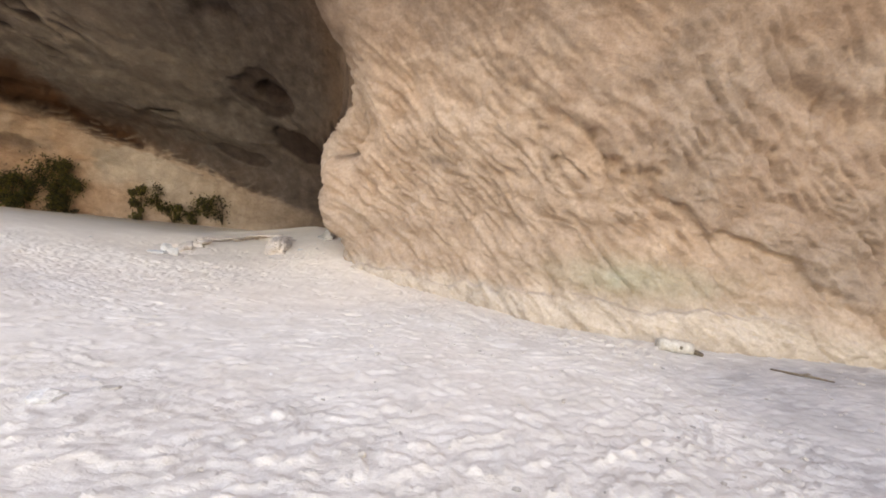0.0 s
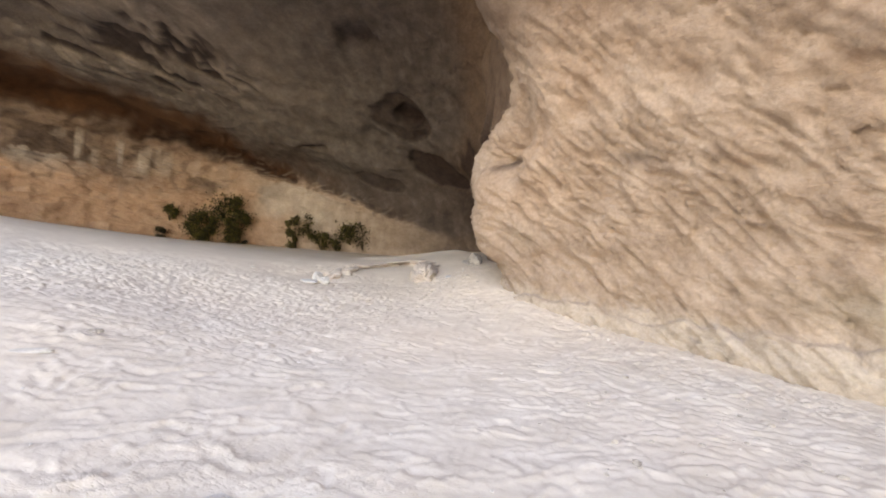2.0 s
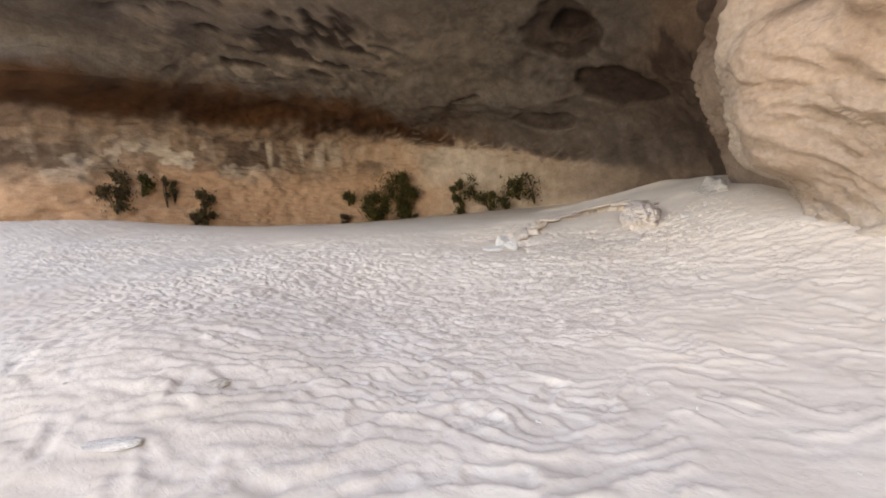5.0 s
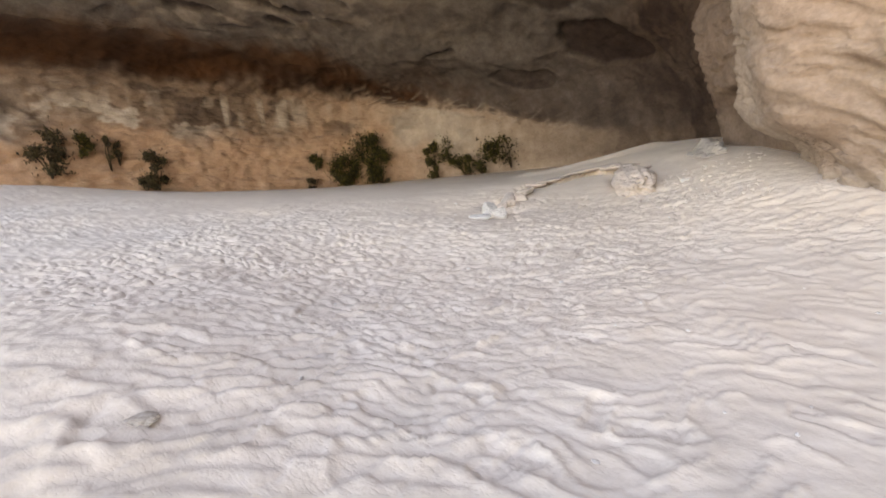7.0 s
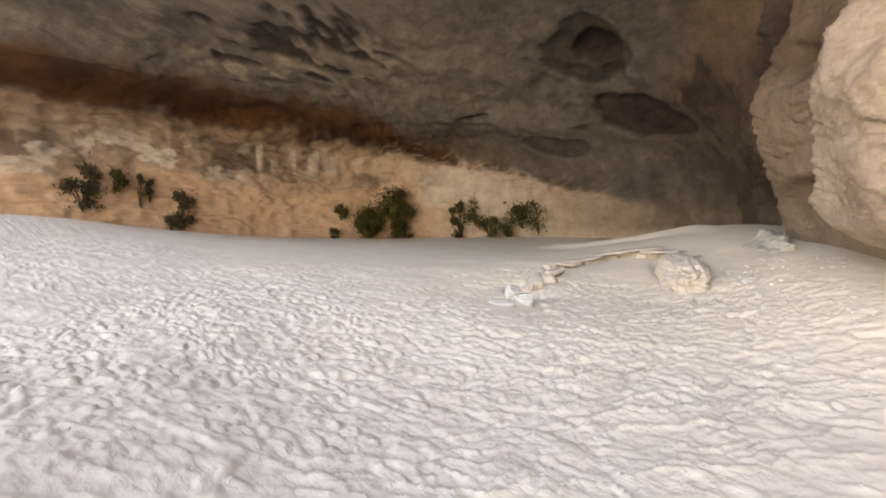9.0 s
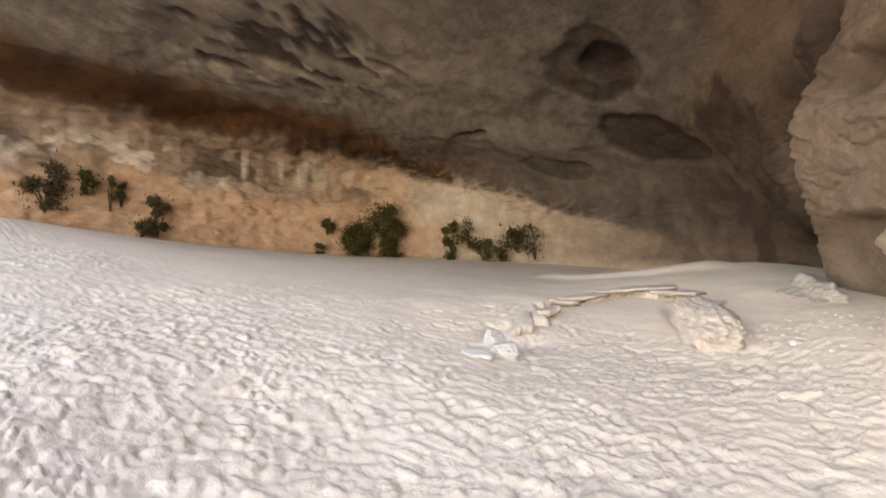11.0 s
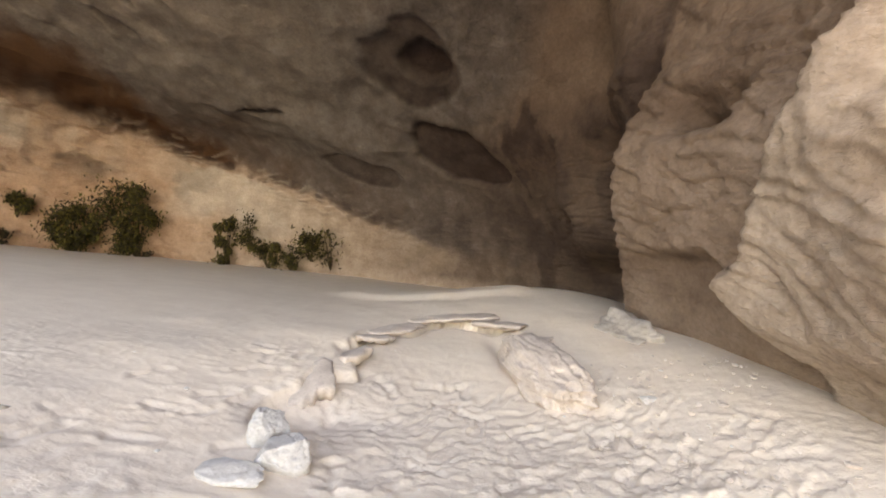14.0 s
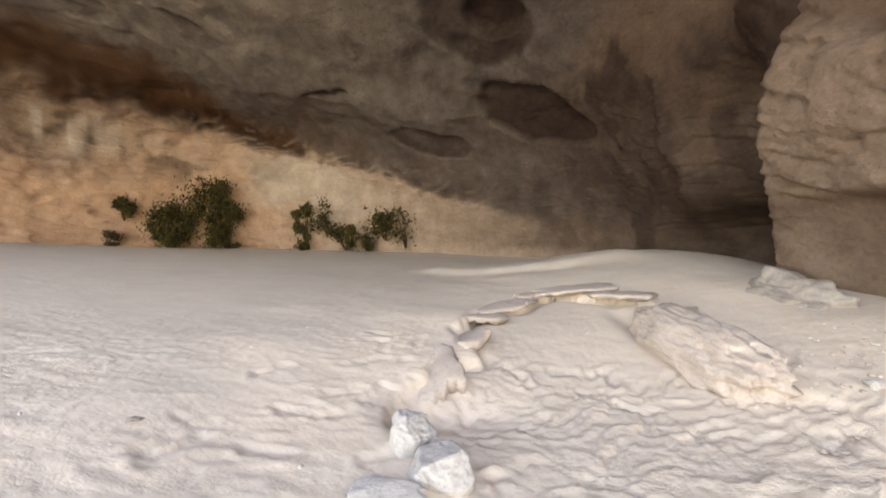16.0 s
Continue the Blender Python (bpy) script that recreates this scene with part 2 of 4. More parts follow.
def ground_height(x, y):
    """The lie of the ground, without its fine relief."""
    left = np.clip(-x - 3, 0, 30)
    z = -0.12 + left * (0.1045 - 0.073 * smooth(4, 20, y) - 0.024 * smooth(16, 24, y)) + 0.036 * np.clip(y - 4, 0, 18) - 0.03 * np.clip(x, 0, 4)
    z = z + 0.58 * bell(x, y, -2.9, 13.5, 1.5, 3.2, 8) + 0.82 * bell(x, y, -4.5, 19, 3, 4) - 0.20 * bell(x, y, -6.4, 8.4, 2.6, 1.8)
    z = z + 0.09 * bell(x, y, -1.6, 10.8, 1.6, 0.8, -35) + 0.21 * bell(x, y, -6.8, 5.0, 1.6, 1.4) - 0.12 * bell(x, y, -7.5, 11.2, 1.5, 1.0)
    z = z - 0.16 * bell(x, y, -6.2, 12.6, 1.5, 1.4) + 0.14 * bank(x, y) - 0.10 * bell(x, y, -5.72, 14.3, 0.16, 0.65, 22) - 0.14 * bell(x, y, -7.42, 12.05, 0.5, 0.28, 25) + 0.35 * bell(x, y, -25, 7, 4, 4)
    z = z + 0.13 * smooth(0.25, 0.55, bell(x, y, -7.7, 18.7, 2.6, 1.0, -10))
    return z * smooth(-16, 0, y + 3)


def relief(x, y):
    """Trampled dust: lumps, wind ripples and scuffs."""
    o = 0 * x
    wx, wy = x + 0.12 * value_noise(x * 2.2, y * 2.2, o, 3), y + 0.12 * value_noise(x * 2.2, y * 2.2, o + 5, 4)
    lumps = 0.5 * fractal(wx * 5.5, wy * 5.5, o, 3, 11, 0.65) - 0.18 * ridged(wx * 5.2, wy * 5.2, o + 3, 2, 15) - 0.12 * ridged(wx * 2.6, wy * 2.6, o + 8, 2, 17)
    ripples = -ridged(wx * 1.8 + 0.8 * wy, (wy - 0.5 * wx) * 5.5, o, 2, 31)
    calm = 0.34 + 0.66 * smooth(-0.2, 0.45, value_noise(x * 0.36, y * 0.36, o, 5))
    inner = np.maximum(0.16 + 0.84 * smooth(13, 8.5, y - 0.15 * x - 1.5), 1.0 * np.minimum(1.3 * bell(x, y, -5.7, 11.9, 2.4, 1.7), 1))
    rubble = smooth(-4.5, -1.0, x - 0.2 * y) * smooth(11, 7, y)
    trodden = np.clip(bell(x, y, -8.3, 7.8, 2.5, 2.2) + 0.35 * bell(x, y, -5.0, 11.0, 2.2, 1.5) + 0.5 * bell(x, y, -9.5, 5.5, 2.0, 2.5), 0, 1)
    crumbs = -ridged(wx * 9.5, wy * 9.5, o, 2, 19) * (0.3 + 0.7 * calm)
    # scuffed creases, square to the way into the cave, steep on one side
    along, across = 0.8 * wx + 0.6 * wy, -0.6 * wx + 0.8 * wy
    saw = across * 9.5 + 1.9 * value_noise(along * 2.0, across * 2.4, o, 33) + 0.8 * value_noise(along * 5, across * 5, o, 34)
    creases = (saw - np.floor(saw)) ** 2.2 * smooth(0.0, 0.35, value_noise(along * 3.6, np.floor(saw) * 3.7, o, 35))
    # kicked-up plates and pits of the trodden stretch
    gap, mark, ax, ay = cells(wx * 6.2 + 0.25 * wy, wy * 8.0, 37)
    plates = (0.55 * mark + 0.8 * ax * np.sin(9 * mark) + 0.8 * ay * np.cos(9 * mark)) * smooth(0.02, 0.30, gap) - 0.9 * smooth(0.22, 0.0, gap) * smooth(-0.3, 0.5, mark)
    rough = bell(x, y, -5.7, 5.5, 1.5, 1.0, 35) + 0.6 * bell(x, y, -3.6, 3.6, 1.2, 0.8, 35)
    gap, mark, ax, ay = cells(along * 4.2 + 0.6 * value_noise(x * 4, y * 4, o, 38), across * 9.0, 39)
    flags = (0.6 * mark + 0.9 * ay) * smooth(0.0, 0.16, gap)
    return (0.032 * flags * rough + 0.013 * lumps * (calm + 0.8 * trodden) + 0.005 * ripples + 0.036 * creases * (0.35 + 0.65 * calm) * (1 - 0.6 * trodden) + 0.036 * plates * trodden + (0.004 * calm + 0.012 * rubble) * crumbs) * inner + (0.018 + 0.027 * smooth(11, 7, y)) * fractal(x * 0.5, y * 0.5, o, 2, 41)


def spaced(stops):
    """Coordinates with their own spacing from stop to stop."""
    out = [stops[0][0]]
    for (a, _), (b, step) in zip(stops, stops[1:]):
        count = max(1, round((b - a) / step))
        out += [a + (b - a) * (k + 1) / count for k in range(count)]
    return np.array(out)


def boot_print(xs, ys, X, Y, Z, cx, cy, turn, deep, tread):
    """Presses one boot print, with its rim and, where it is fresh, its tread, into the ground's grid."""
    a, b = np.searchsorted(xs, (cx - 0.35, cx + 0.35))
    c, d = np.searchsorted(ys, (cy - 0.35, cy + 0.35))
    if b - a < 3 or d - c < 3:
        return
    co, si = math.cos(radians(turn)), math.sin(radians(turn))
    dx, dy = X[c:d, a:b] - cx, Y[c:d, a:b] - cy
    u, v = dx * co + dy * si, -dx * si + dy * co
    wide = 0.052 - 0.014 * np.cos(u * 18)
    out = np.sqrt((u / 0.15) ** 4 + (v / wide) ** 4) ** 0.5 + 0.35 * value_noise(dx * 14 + cx, dy * 14 + cy, 0 * dx, 7)
    press = -deep * smooth(1.25, 0.8, out) + 0.5 * deep * np.exp(-((out - 1.35) / 0.25) ** 2)
    if tread:
        press = press + 0.55 * deep * smooth(1.1, 0.8, out) * np.maximum(np.sign(np.sin(u * 130 + 2.5 * np.abs(v) / 0.05)), 0) * smooth(0.006, 0.012, np.abs(v))
    Z[c:d, a:b] += press


def build_ground():
    xs = spaced([(-2500, 0), (-600, 500), (-120, 80), (-45, 12), (-20, 0.5), (-11, 0.09), (-6.6, 0.030), (-3.4, 0.019), (4, 0.03), (9, 0.06), (16, 0.5), (60, 8), (300, 60), (2500, 500)])
    ys = spaced([(-2500, 0), (-600, 500), (-120, 80), (-30, 10), (-4, 1), (0.8, 0.2), (5.2, 0.03), (7.6, 0.019), (13, 0.026), (17, 0.05), (27, 0.16), (34, 1), (120, 15), (600, 80), (2500, 500)])
    X, Y = np.meshgrid(xs, ys)
    Z = ground_height(X, Y) + relief(X, Y)
    for _ in range(330):
        x, y = random.uniform(-9, 2), random.uniform(1.5, 13)
        boot_print(xs, ys, X, Y, Z, x, y, random.gauss(35, 55) + random.choice((0, 180)), random.uniform(0.005, 0.018), False)
    for _ in range(90):
        x, y = random.uniform(-8.5, -4.2), random.uniform(9.3, 13.6)
        boot_print(xs, ys, X, Y, Z, x, y, random.gauss(60, 50), random.uniform(0.010, 0.022), False)
    for x, y, turn in ((-4.95, 6.1, 15), (-4.5, 5.75, 60), (-5.4, 6.5, 40), (-4.0, 6.3, 20), (-5.9, 5.9, 75), (-4.6, 7.1, 5), (-5.6, 7.2, 30), (-6.2, 6.8, 50)):
        boot_print(xs, ys, X, Y, Z, x, y, turn, 0.02, True)
    packed = smooth(6.5, 11.5, Y - 0.05 * X + 1.5 * value_noise(X * 0.4, Y * 0.4, 0 * X, 9))
    # out of view: darkened ground before the mouth, to cut bounced light
    dim_outside = smooth(-8, -16, Y)
    loose = 0.22 + 0.70 * np.clip(smooth(-0.25, 0.4, value_noise(X * 0.36, Y * 0.36, 0 * X, 5)) + 0.8 * bell(X, Y, -9.0, 8.2, 2.6, 2.6) + 0.5 * bell(X, Y, -5.0, 11.5, 2.0, 1.5), 0, 1) * np.maximum(smooth(15, 8, Y), bell(X, Y, -5.7, 11.9, 2.4, 1.7))
    grit = smooth(0.5, 4.0, X - 0.25 * Y + 0.8 * value_noise(X * 0.7, Y * 0.7, 0 * X, 23)) * smooth(8.5, 6.5, Y)
    ob = grid_mesh("ground", np.stack([X, Y, Z], -1), DUST, {"packed": packed, "dim_outside": dim_outside, "grit": grit, "loose": loose})
    return tagged(ob, "pale dusty cave floor trampled with footprints", "ground", kind="structure")


build_ground()

# ---- rock shell ----
# Stations along the foot of the rock, from the mouth on one side round the back to the mouth on the other:
# x, y of the foot, profile (0 tall wall, 1 nose and recess, 2 nook, 3 back wall, 4 far back wall), x where it meets the brow.
STATIONS = [
    (14.0, 1.0, 0, 14.2), (11.0, 5.2, 0, 12.0), (8.6, 7.0, 0, 9.6), (6.0, 7.6, 0, 7.0), (4.2, 7.8, 0, 5.4), (2.6, 8.2, 0, 4.0), (1.1, 9.1, 0, 2.8), (-0.2, 9.9, 0, 1.7), (-1.5, 10.55, 0, 0.8),
    (-2.3, 11.0, 0.3, 0.2), (-2.75, 11.7, 0.8, -0.4), (-2.85, 12.6, 1, -0.9), (-3.2, 13.6, 1, -1.5), (-3.6, 14.9, 1, -2.1), (-3.85, 16.1, 1.2, -2.7), (-2.95, 17.7, 1.45, -3.4), (-3.5, 20.0, 1.6, -4.2), (-4.6, 22.8, 1.95, -5.2),
    (-7.6, 25.0, 2.1, -6.8), (-12.5, 25.8, 2.35, -9.5), (-18.0, 25.4, 2.75, -13), (-22.2, 24.3, 3, -16.5), (-26.0, 20.0, 3.4, -20.5), (-28.3, 13.5, 4, -24.5), (-29.5, 7.0, 4, -28.5), (-32.0, 2.0, 4, -32), (-37.0, -3.0, 4, -37.5),
]
PROFILES = [  # way in from the foot, height
    [(-0.2, -1.2), (0.12, 0.0), (0.0, 0.7), (0.0, 1.7), (0.2, 2.4), (0.55, 3.3), (1.2, 5.0), (2.2, 6.9)],
    [(0.0, -0.8), (-0.05, 0.6), (0.0, 1.1), (0.15, 1.8), (0.35, 2.6), (0.6, 3.7), (0.2, 5.4), (0.5, 8.2)],
    [(0.0, -0.5), (0.0, 1.2), (0.1, 1.8), (0.3, 2.5), (0.6, 3.2), (1.0, 3.9), (1.5, 4.6), (2.3, 5.3)],
    [(0.0, -0.8), (0.0, 0.5), (0.1, 1.8), (0.1, 3.2), (0.0, 4.4), (0.0, 5.5), (0.8, 6.3), (3.2, 7.0)],
    [(0.0, -0.8), (0.0, 1.6), (0.1, 2.8), (0.1, 4.2), (0.0, 5.4), (0.0, 6.6), (0.8, 7.6), (3.2, 8.5)],
]
BROW_Z = 10.6


def brow_line(x):
    """Where the roof ends and the cliff face, unseen and added to block the sun, begins."""
    return 8.2 - 0.014 * np.clip(-x - 4, 0, 50) ** 1.75 - 0.03 * np.clip(x, 0, 20) ** 2


def spline(t, knots, values):
    """Catmull-Rom through values at knots."""
    values = np.asarray(values, float)
    k = np.clip(np.searchsorted(knots, t, side="right") - 1, 0, len(knots) - 2)
    slopes = np.gradient(values, knots, axis=0)
    h = (knots[k + 1] - knots[k])
    s = (t - knots[k]) / h
    if values.ndim > 1:
        s, h = s[:, None], h[:, None]
    return (2 * s**3 - 3 * s**2 + 1) * values[k] + (s**3 - 2 * s**2 + s) * h * slopes[k] + (-2 * s**3 + 3 * s**2) * values[k + 1] + (s**3 - s**2) * h * slopes[k + 1]


def shell_grid():
    st = np.array(STATIONS)
    knots = np.r_[0, np.cumsum(np.hypot(*np.diff(st[:, :2], axis=0).T))]
    near, mid, end = knots[2], knots[15], knots[-1]
    us = spaced([(0, 0), (near, 0.4), (mid, 0.042), (knots[18], 0.10), (knots[23], 0.12), (knots[25], 0.13), (end, 0.5)])
    foot = np.stack([spline(us, knots, st[:, 0]), spline(us, knots, st[:, 1])], -1)
    even = np.linspace(0, end, 900)
    blur = np.hanning(17) / np.hanning(17).sum()
    kind, brow = (np.interp(us, even, np.convolve(np.pad(np.interp(even, knots, st[:, c]), 8, mode="edge"), blur, "valid")) for c in (2, 3))
    plan = np.stack([spline(even, knots, st[:, 0]), spline(even, knots, st[:, 1])], -1)
    tang = np.gradient(plan, axis=0)
    span = 19
    pad = np.pad(tang, ((span, span), (0, 0)), mode="edge")
    soft = np.stack([np.convolve(pad[:, a], np.hanning(2 * span + 1), "valid") for a in (0, 1)], -1)
    soft /= np.linalg.norm(soft, axis=1)[:, None]
    nx, ny = np.interp(us, even, -soft[:, 1]), np.interp(us, even, soft[:, 0])
    levels = spaced([(0, 0), (1, 0.06), (5, 0.036), (7, 0.026)])
    prof = np.array(PROFILES)
    kn = np.arange(8.0)
    low = np.clip(np.floor(kind).astype(int), 0, 3)
    frac = smooth(0, 1, kind - low)[:, None]
    sides = np.stack([spline(levels, kn, prof[p, :, 0]) for p in range(5)])
    ups = np.stack([spline(levels, kn, prof[p, :, 1]) for p in range(5)])
    D = sides[low] * (1 - frac) + sides[low + 1] * frac
    Z = ups[low] * (1 - frac) + ups[low + 1] * frac
    X, Y = foot[:, :1] + nx[:, None] * D, foot[:, 1:] + ny[:, None] * D
    run = spaced([(0, 0), (0.3, 0.006), (1, 0.03)])[1:][None]
    top = np.stack([X[:, -1:], Y[:, -1:], Z[:, -1:]], -1)
    arch = 1 - (1 - run) ** 2.6
    CX = top[..., 0] + (brow[:, None] - top[..., 0]) * run
    CY = top[..., 1] + (brow_line(brow)[:, None] - top[..., 1]) * run
    CZ = top[..., 2] + (BROW_Z - top[..., 2]) * arch
    # unseen face above the brow, added to keep the sun off the floor
    rise = spaced([(0, 0), (4, 0.5), (34, 5)])[1:][None]
    X, Y, Z = np.hstack([X, CX, CX[:, -1:] + 0 * rise]), np.hstack([Y, CY, CY[:, -1:] - 0.9 * np.sin(np.clip(rise / 2, 0, 1.57)) + 0.12 * rise]), np.hstack([Z, CZ, CZ[:, -1:] + rise])
    P = np.stack([X, Y, Z], -1)
    # no sharp folds in the upper rock of the inner corner
    calm = np.hanning(31) / np.hanning(31).sum()
    height = smooth(2.0, 4.5, np.r_[levels, np.full(P.shape[1] - len(levels), 7.0)])[None] * smooth(1.1, 1.3, kind)[:, None] * smooth(2.9, 2.5, kind)[:, None]
    for col in np.nonzero(height.max(0) > 0)[0]:
        for axis in range(3):
            line = np.convolve(np.pad(np.interp(even, us, P[:, col, axis]), 15, mode="edge"), calm, "valid")
            P[:, col, axis] += height[:, col] * (np.interp(us, even, line) - P[:, col, axis])
    return us, knots, kind, levels, CX.shape[1], P


def shaped_rock():
    us, knots, kind, levels, roof_cols, P = shell_grid()
    du, dv = np.gradient(P, axis=0), np.gradient(P, axis=1)
    N = np.cross(du, dv)
    N /= np.linalg.norm(N, axis=-1, keepdims=True) + 1e-9
    x, y, z = P[..., 0], P[..., 1], P[..., 2]
    u = us[:, None] + 0 * z
    wall_cols = len(levels)
    roof = smooth(5.6, 7.0, np.r_[levels, np.full(z.shape[1] - wall_cols, 7.0)])[None] + 0 * z
    K = kind[:, None] + 0 * z
    tall = smooth(1.1, 0.7, K)
    back = smooth(2.3, 3.0, K)
    mid = smooth(0.6, 1.0, K) * smooth(2.4, 1.6, K)
    # slanting grain of the tall wall: along falls to the inner side, across is square to it
    along, across = (u * 0.70 + z * 0.71), (u * 0.71 - z * 0.70)
    twist = 0.25 * fractal(u * 0.8, z * 0.8, 0 * z, 2, 49)
    saw = across * 3.9 + 1.8 * value_noise(along * 0.9, across * 1.3, 0 * z, 50) + 2 * twist
    chips = (saw - np.floor(saw)) * smooth(-0.3, 0.4, value_noise(along * 1.3, np.floor(saw) * 3.7, 0 * z, 52))
    saw = across * 8.5 + 1.5 * value_noise(along * 2.2, across * 3, 0 * z, 55) + 2 * twist
    flint = (saw - np.floor(saw)) * smooth(-0.1, 0.35, value_noise(along * 3.2, np.floor(saw) * 2.9, 0 * z, 56))
    grain = 0.5 * ridged(along * 1.5, across * 6.2 + twist, 0 * z, 2, 51) + 1.25 * chips + 0.6 * flint + 0.2 * fractal(u * 9, z * 9, y, 2, 53, 0.7) + 0.5 * fractal(along * 1.1, across * 2.2, 0 * z, 2, 54)
    lean = 0.93 * z - 0.37 * u
    saw = lean * 3.6 + 1.3 * value_noise(u * 0.9, lean * 1.4, 0 * z, 58) + 2 * twist
    beds_low = (saw - np.floor(saw)) * smooth(-0.3, 0.3, value_noise(u * 1.6, np.floor(saw) * 3.1, 0 * z, 60))
    saw = lean * 9.0 + 1.4 * value_noise(u * 2.4, lean * 3, 0 * z, 62) + 3 * twist
    beds_fine = (saw - np.floor(saw)) * smooth(-0.1, 0.4, value_noise(u * 3.4, np.floor(saw) * 2.3, 0 * z, 64))
    lumps = fractal(u * 1.7, z * 1.9, y * 0.4, 4, 61)
    big = fractal(x * 0.45, y * 0.45, z * 0.6, 3, 71)
    beds = ridged(x * 0.25, y * 0.25, z * 1.7 + 0.35 * big, 3, 81)
    push = 0.16 * big * (1 - 0.6 * np.maximum(tall, mid)) + 0.035 * lumps * (1 - 0.5 * mid)
    push = push + tall * (1 - roof) * (0.085 * grain) + mid * (1 - roof) * (0.07 * beds_low + 0.045 * beds_fine + 0.016 * fractal(u * 9, z * 11, y, 2, 59, 0.7))
    push = push + back * (0.05 * beds + (1 - roof) * 0.11 * fractal(u * 1.8, z * 2.2, 0 * z, 4, 87, 0.65)) + roof * (0.13 * fractal(x * 0.6, y * 0.6, z * 0.6, 3, 91) + 0.022 * fractal(x * 3.5, y * 3.5, z * 3.5, 2, 95))
    # block behind the nose stands proud of the bulge next to it; a smooth undercut facet runs along its foot
    split = knots[11] + 0.55 - 0.75 * (z - 2.6) + 0.12 * lumps
    push = push - (1 - roof) * 0.40 * smooth(knots[9], knots[10], u) * smooth(split + 0.08, split - 0.07, u) * smooth(0.9, 1.6, z) * smooth(6, 4.5, z)
    tip = knots[11] + 0.15
    facet = smooth(tip, tip + 0.3, u) * smooth(knots[14] + 0.9, knots[14] + 0.5, u) * smooth(0.13, -0.13, z - 0.85 - 0.95 * np.clip(u - tip, 0, 1.35))
    facet = facet * (1 - roof)
    fade = smooth(knots[14] - 0.1, knots[13] - 0.3, u)
    push = push * (1 - facet * (0.3 + 0.55 * fade)) + 0.26 * facet * fade
    slot = (1 - roof) * np.exp(-((u - knots[12] - 0.45) / 0.50) ** 4 - ((z - 3.85 - 0.15 * (u - knots[12] - 0.45)) / 0.20) ** 2)
    push = push + 0.5 * slot
    # worn bench along the foot of the tall wall
    push = push - tall * (1 - roof) * 0.13 * smooth(0.50, 0.42, z + 0.10 * lumps + 0.12 * big) * smooth(7.5, 5.5, x)
    # the nose bulges low down and draws in above
    push = push + (1 - roof) * (0.22 * bell(u, z, knots[9] + 0.5, 3.5, 0.8, 0.6) - 0.16 * bell(u, z, knots[9] + 0.5, 1.9, 0.9, 0.8))
    # nook
    corner = knots[13] + 1.05 - 0.28 * (z - 1.4) + 0.10 * lumps
    push = push + 0.75 * smooth(corner, corner + 0.30, u) * smooth(knots[16] + 0.9, knots[15] + 0.8, u) * smooth(5.4, 4.2, z) * (1 - roof)
    rim = knots[16] + 0.5 + 0.15 * (z - 4) + 0.30 * value_noise(z * 1.6, 0 * z, 0 * z, 165) + 0.10 * lumps
    push = push - 0.32 * smooth(rim + 0.06, rim - 0.06, u) * smooth(corner + 0.3, corner + 0.8, u) * smooth(1.7, 2.2, z) * smooth(6.2, 5.0, z) * (1 - roof)
    push = push + 2.1 * bell(u, z, knots[16] - 0.5, 1.35, 1.6, 0.62) * (1 - roof)
    # pockets
    for cx, cy, cz, r, deep in ((-3.9, 14.2, 4.1, 0.42, 0.5), (-3.6, 13.5, 4.0, 0.3, 0.3), (-2.7, 11.7, 3.3, 0.25, 0.3), (6.6, 7.0, 3.9, 0.45, 0.35), (6.9, 7.0, 4.2, 0.3, 0.25), (-1.25, 9.9, 3.35, 0.14, 0.12)):
        push = push + deep * np.exp(-((x - cx) ** 2 + (y - cy) ** 2 + 2.5 * (z - cz) ** 2) / r ** 2)
    notch = bell(u, z, knots[9] + 0.35, 3.35, 0.25, 0.14) * (1 - roof)
    push = push + 0.12 * notch + 0.55 * (1 - roof) * smooth(2.9, 3.7, z + 0.3 * lumps) * np.exp(-((u - knots[9] - 0.25) / 0.95) ** 4)
    # the column behind leans out over its foot
    push = push - 0.08 * (1 - roof) * smooth(1.6, 3.4, z) * smooth(6.5, 4.5, z) * bell(u, z, knots[13] + 0.55, 3.4, 0.9, 9)
    # long slanting break in the tall wall: the rock above it stands proud
    above = z - 3.6 + 0.60 * (x - 2.7) + 0.35 * big + 0.22 * lumps + 0.15 * chips
    reach = tall * (1 - roof) * smooth(0.6, 2.2, x) * smooth(0.5, 1.2, z)
    push = push - reach * 0.17 * smooth(-0.10, 0.06, above) * smooth(2.2, 0.3, above) + reach * 0.05 * np.exp(-((above + 0.06) / 0.10) ** 2)
    for cx, cz, rx, rz, deep in ((0.0, 3.1, 0.35, 0.09, 0.10), (1.2, 2.85, 0.55, 0.12, 0.08), (5.8, 4.25, 0.55, 0.22, 0.35), (5.0, 4.9, 0.3, 0.3, 0.15), (3.1, 1.9, 0.5, 0.1, 0.06)):
        push = push + tall * (1 - roof) * deep * np.exp(-((x - cx) / rx) ** 2 - ((z - cz + 0.3 * (x - cx)) / rz) ** 2)
    # recessed scars and hollows of the roof, each also coloured darker
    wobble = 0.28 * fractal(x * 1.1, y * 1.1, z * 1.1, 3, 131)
    scar_shades = np.zeros_like(z)
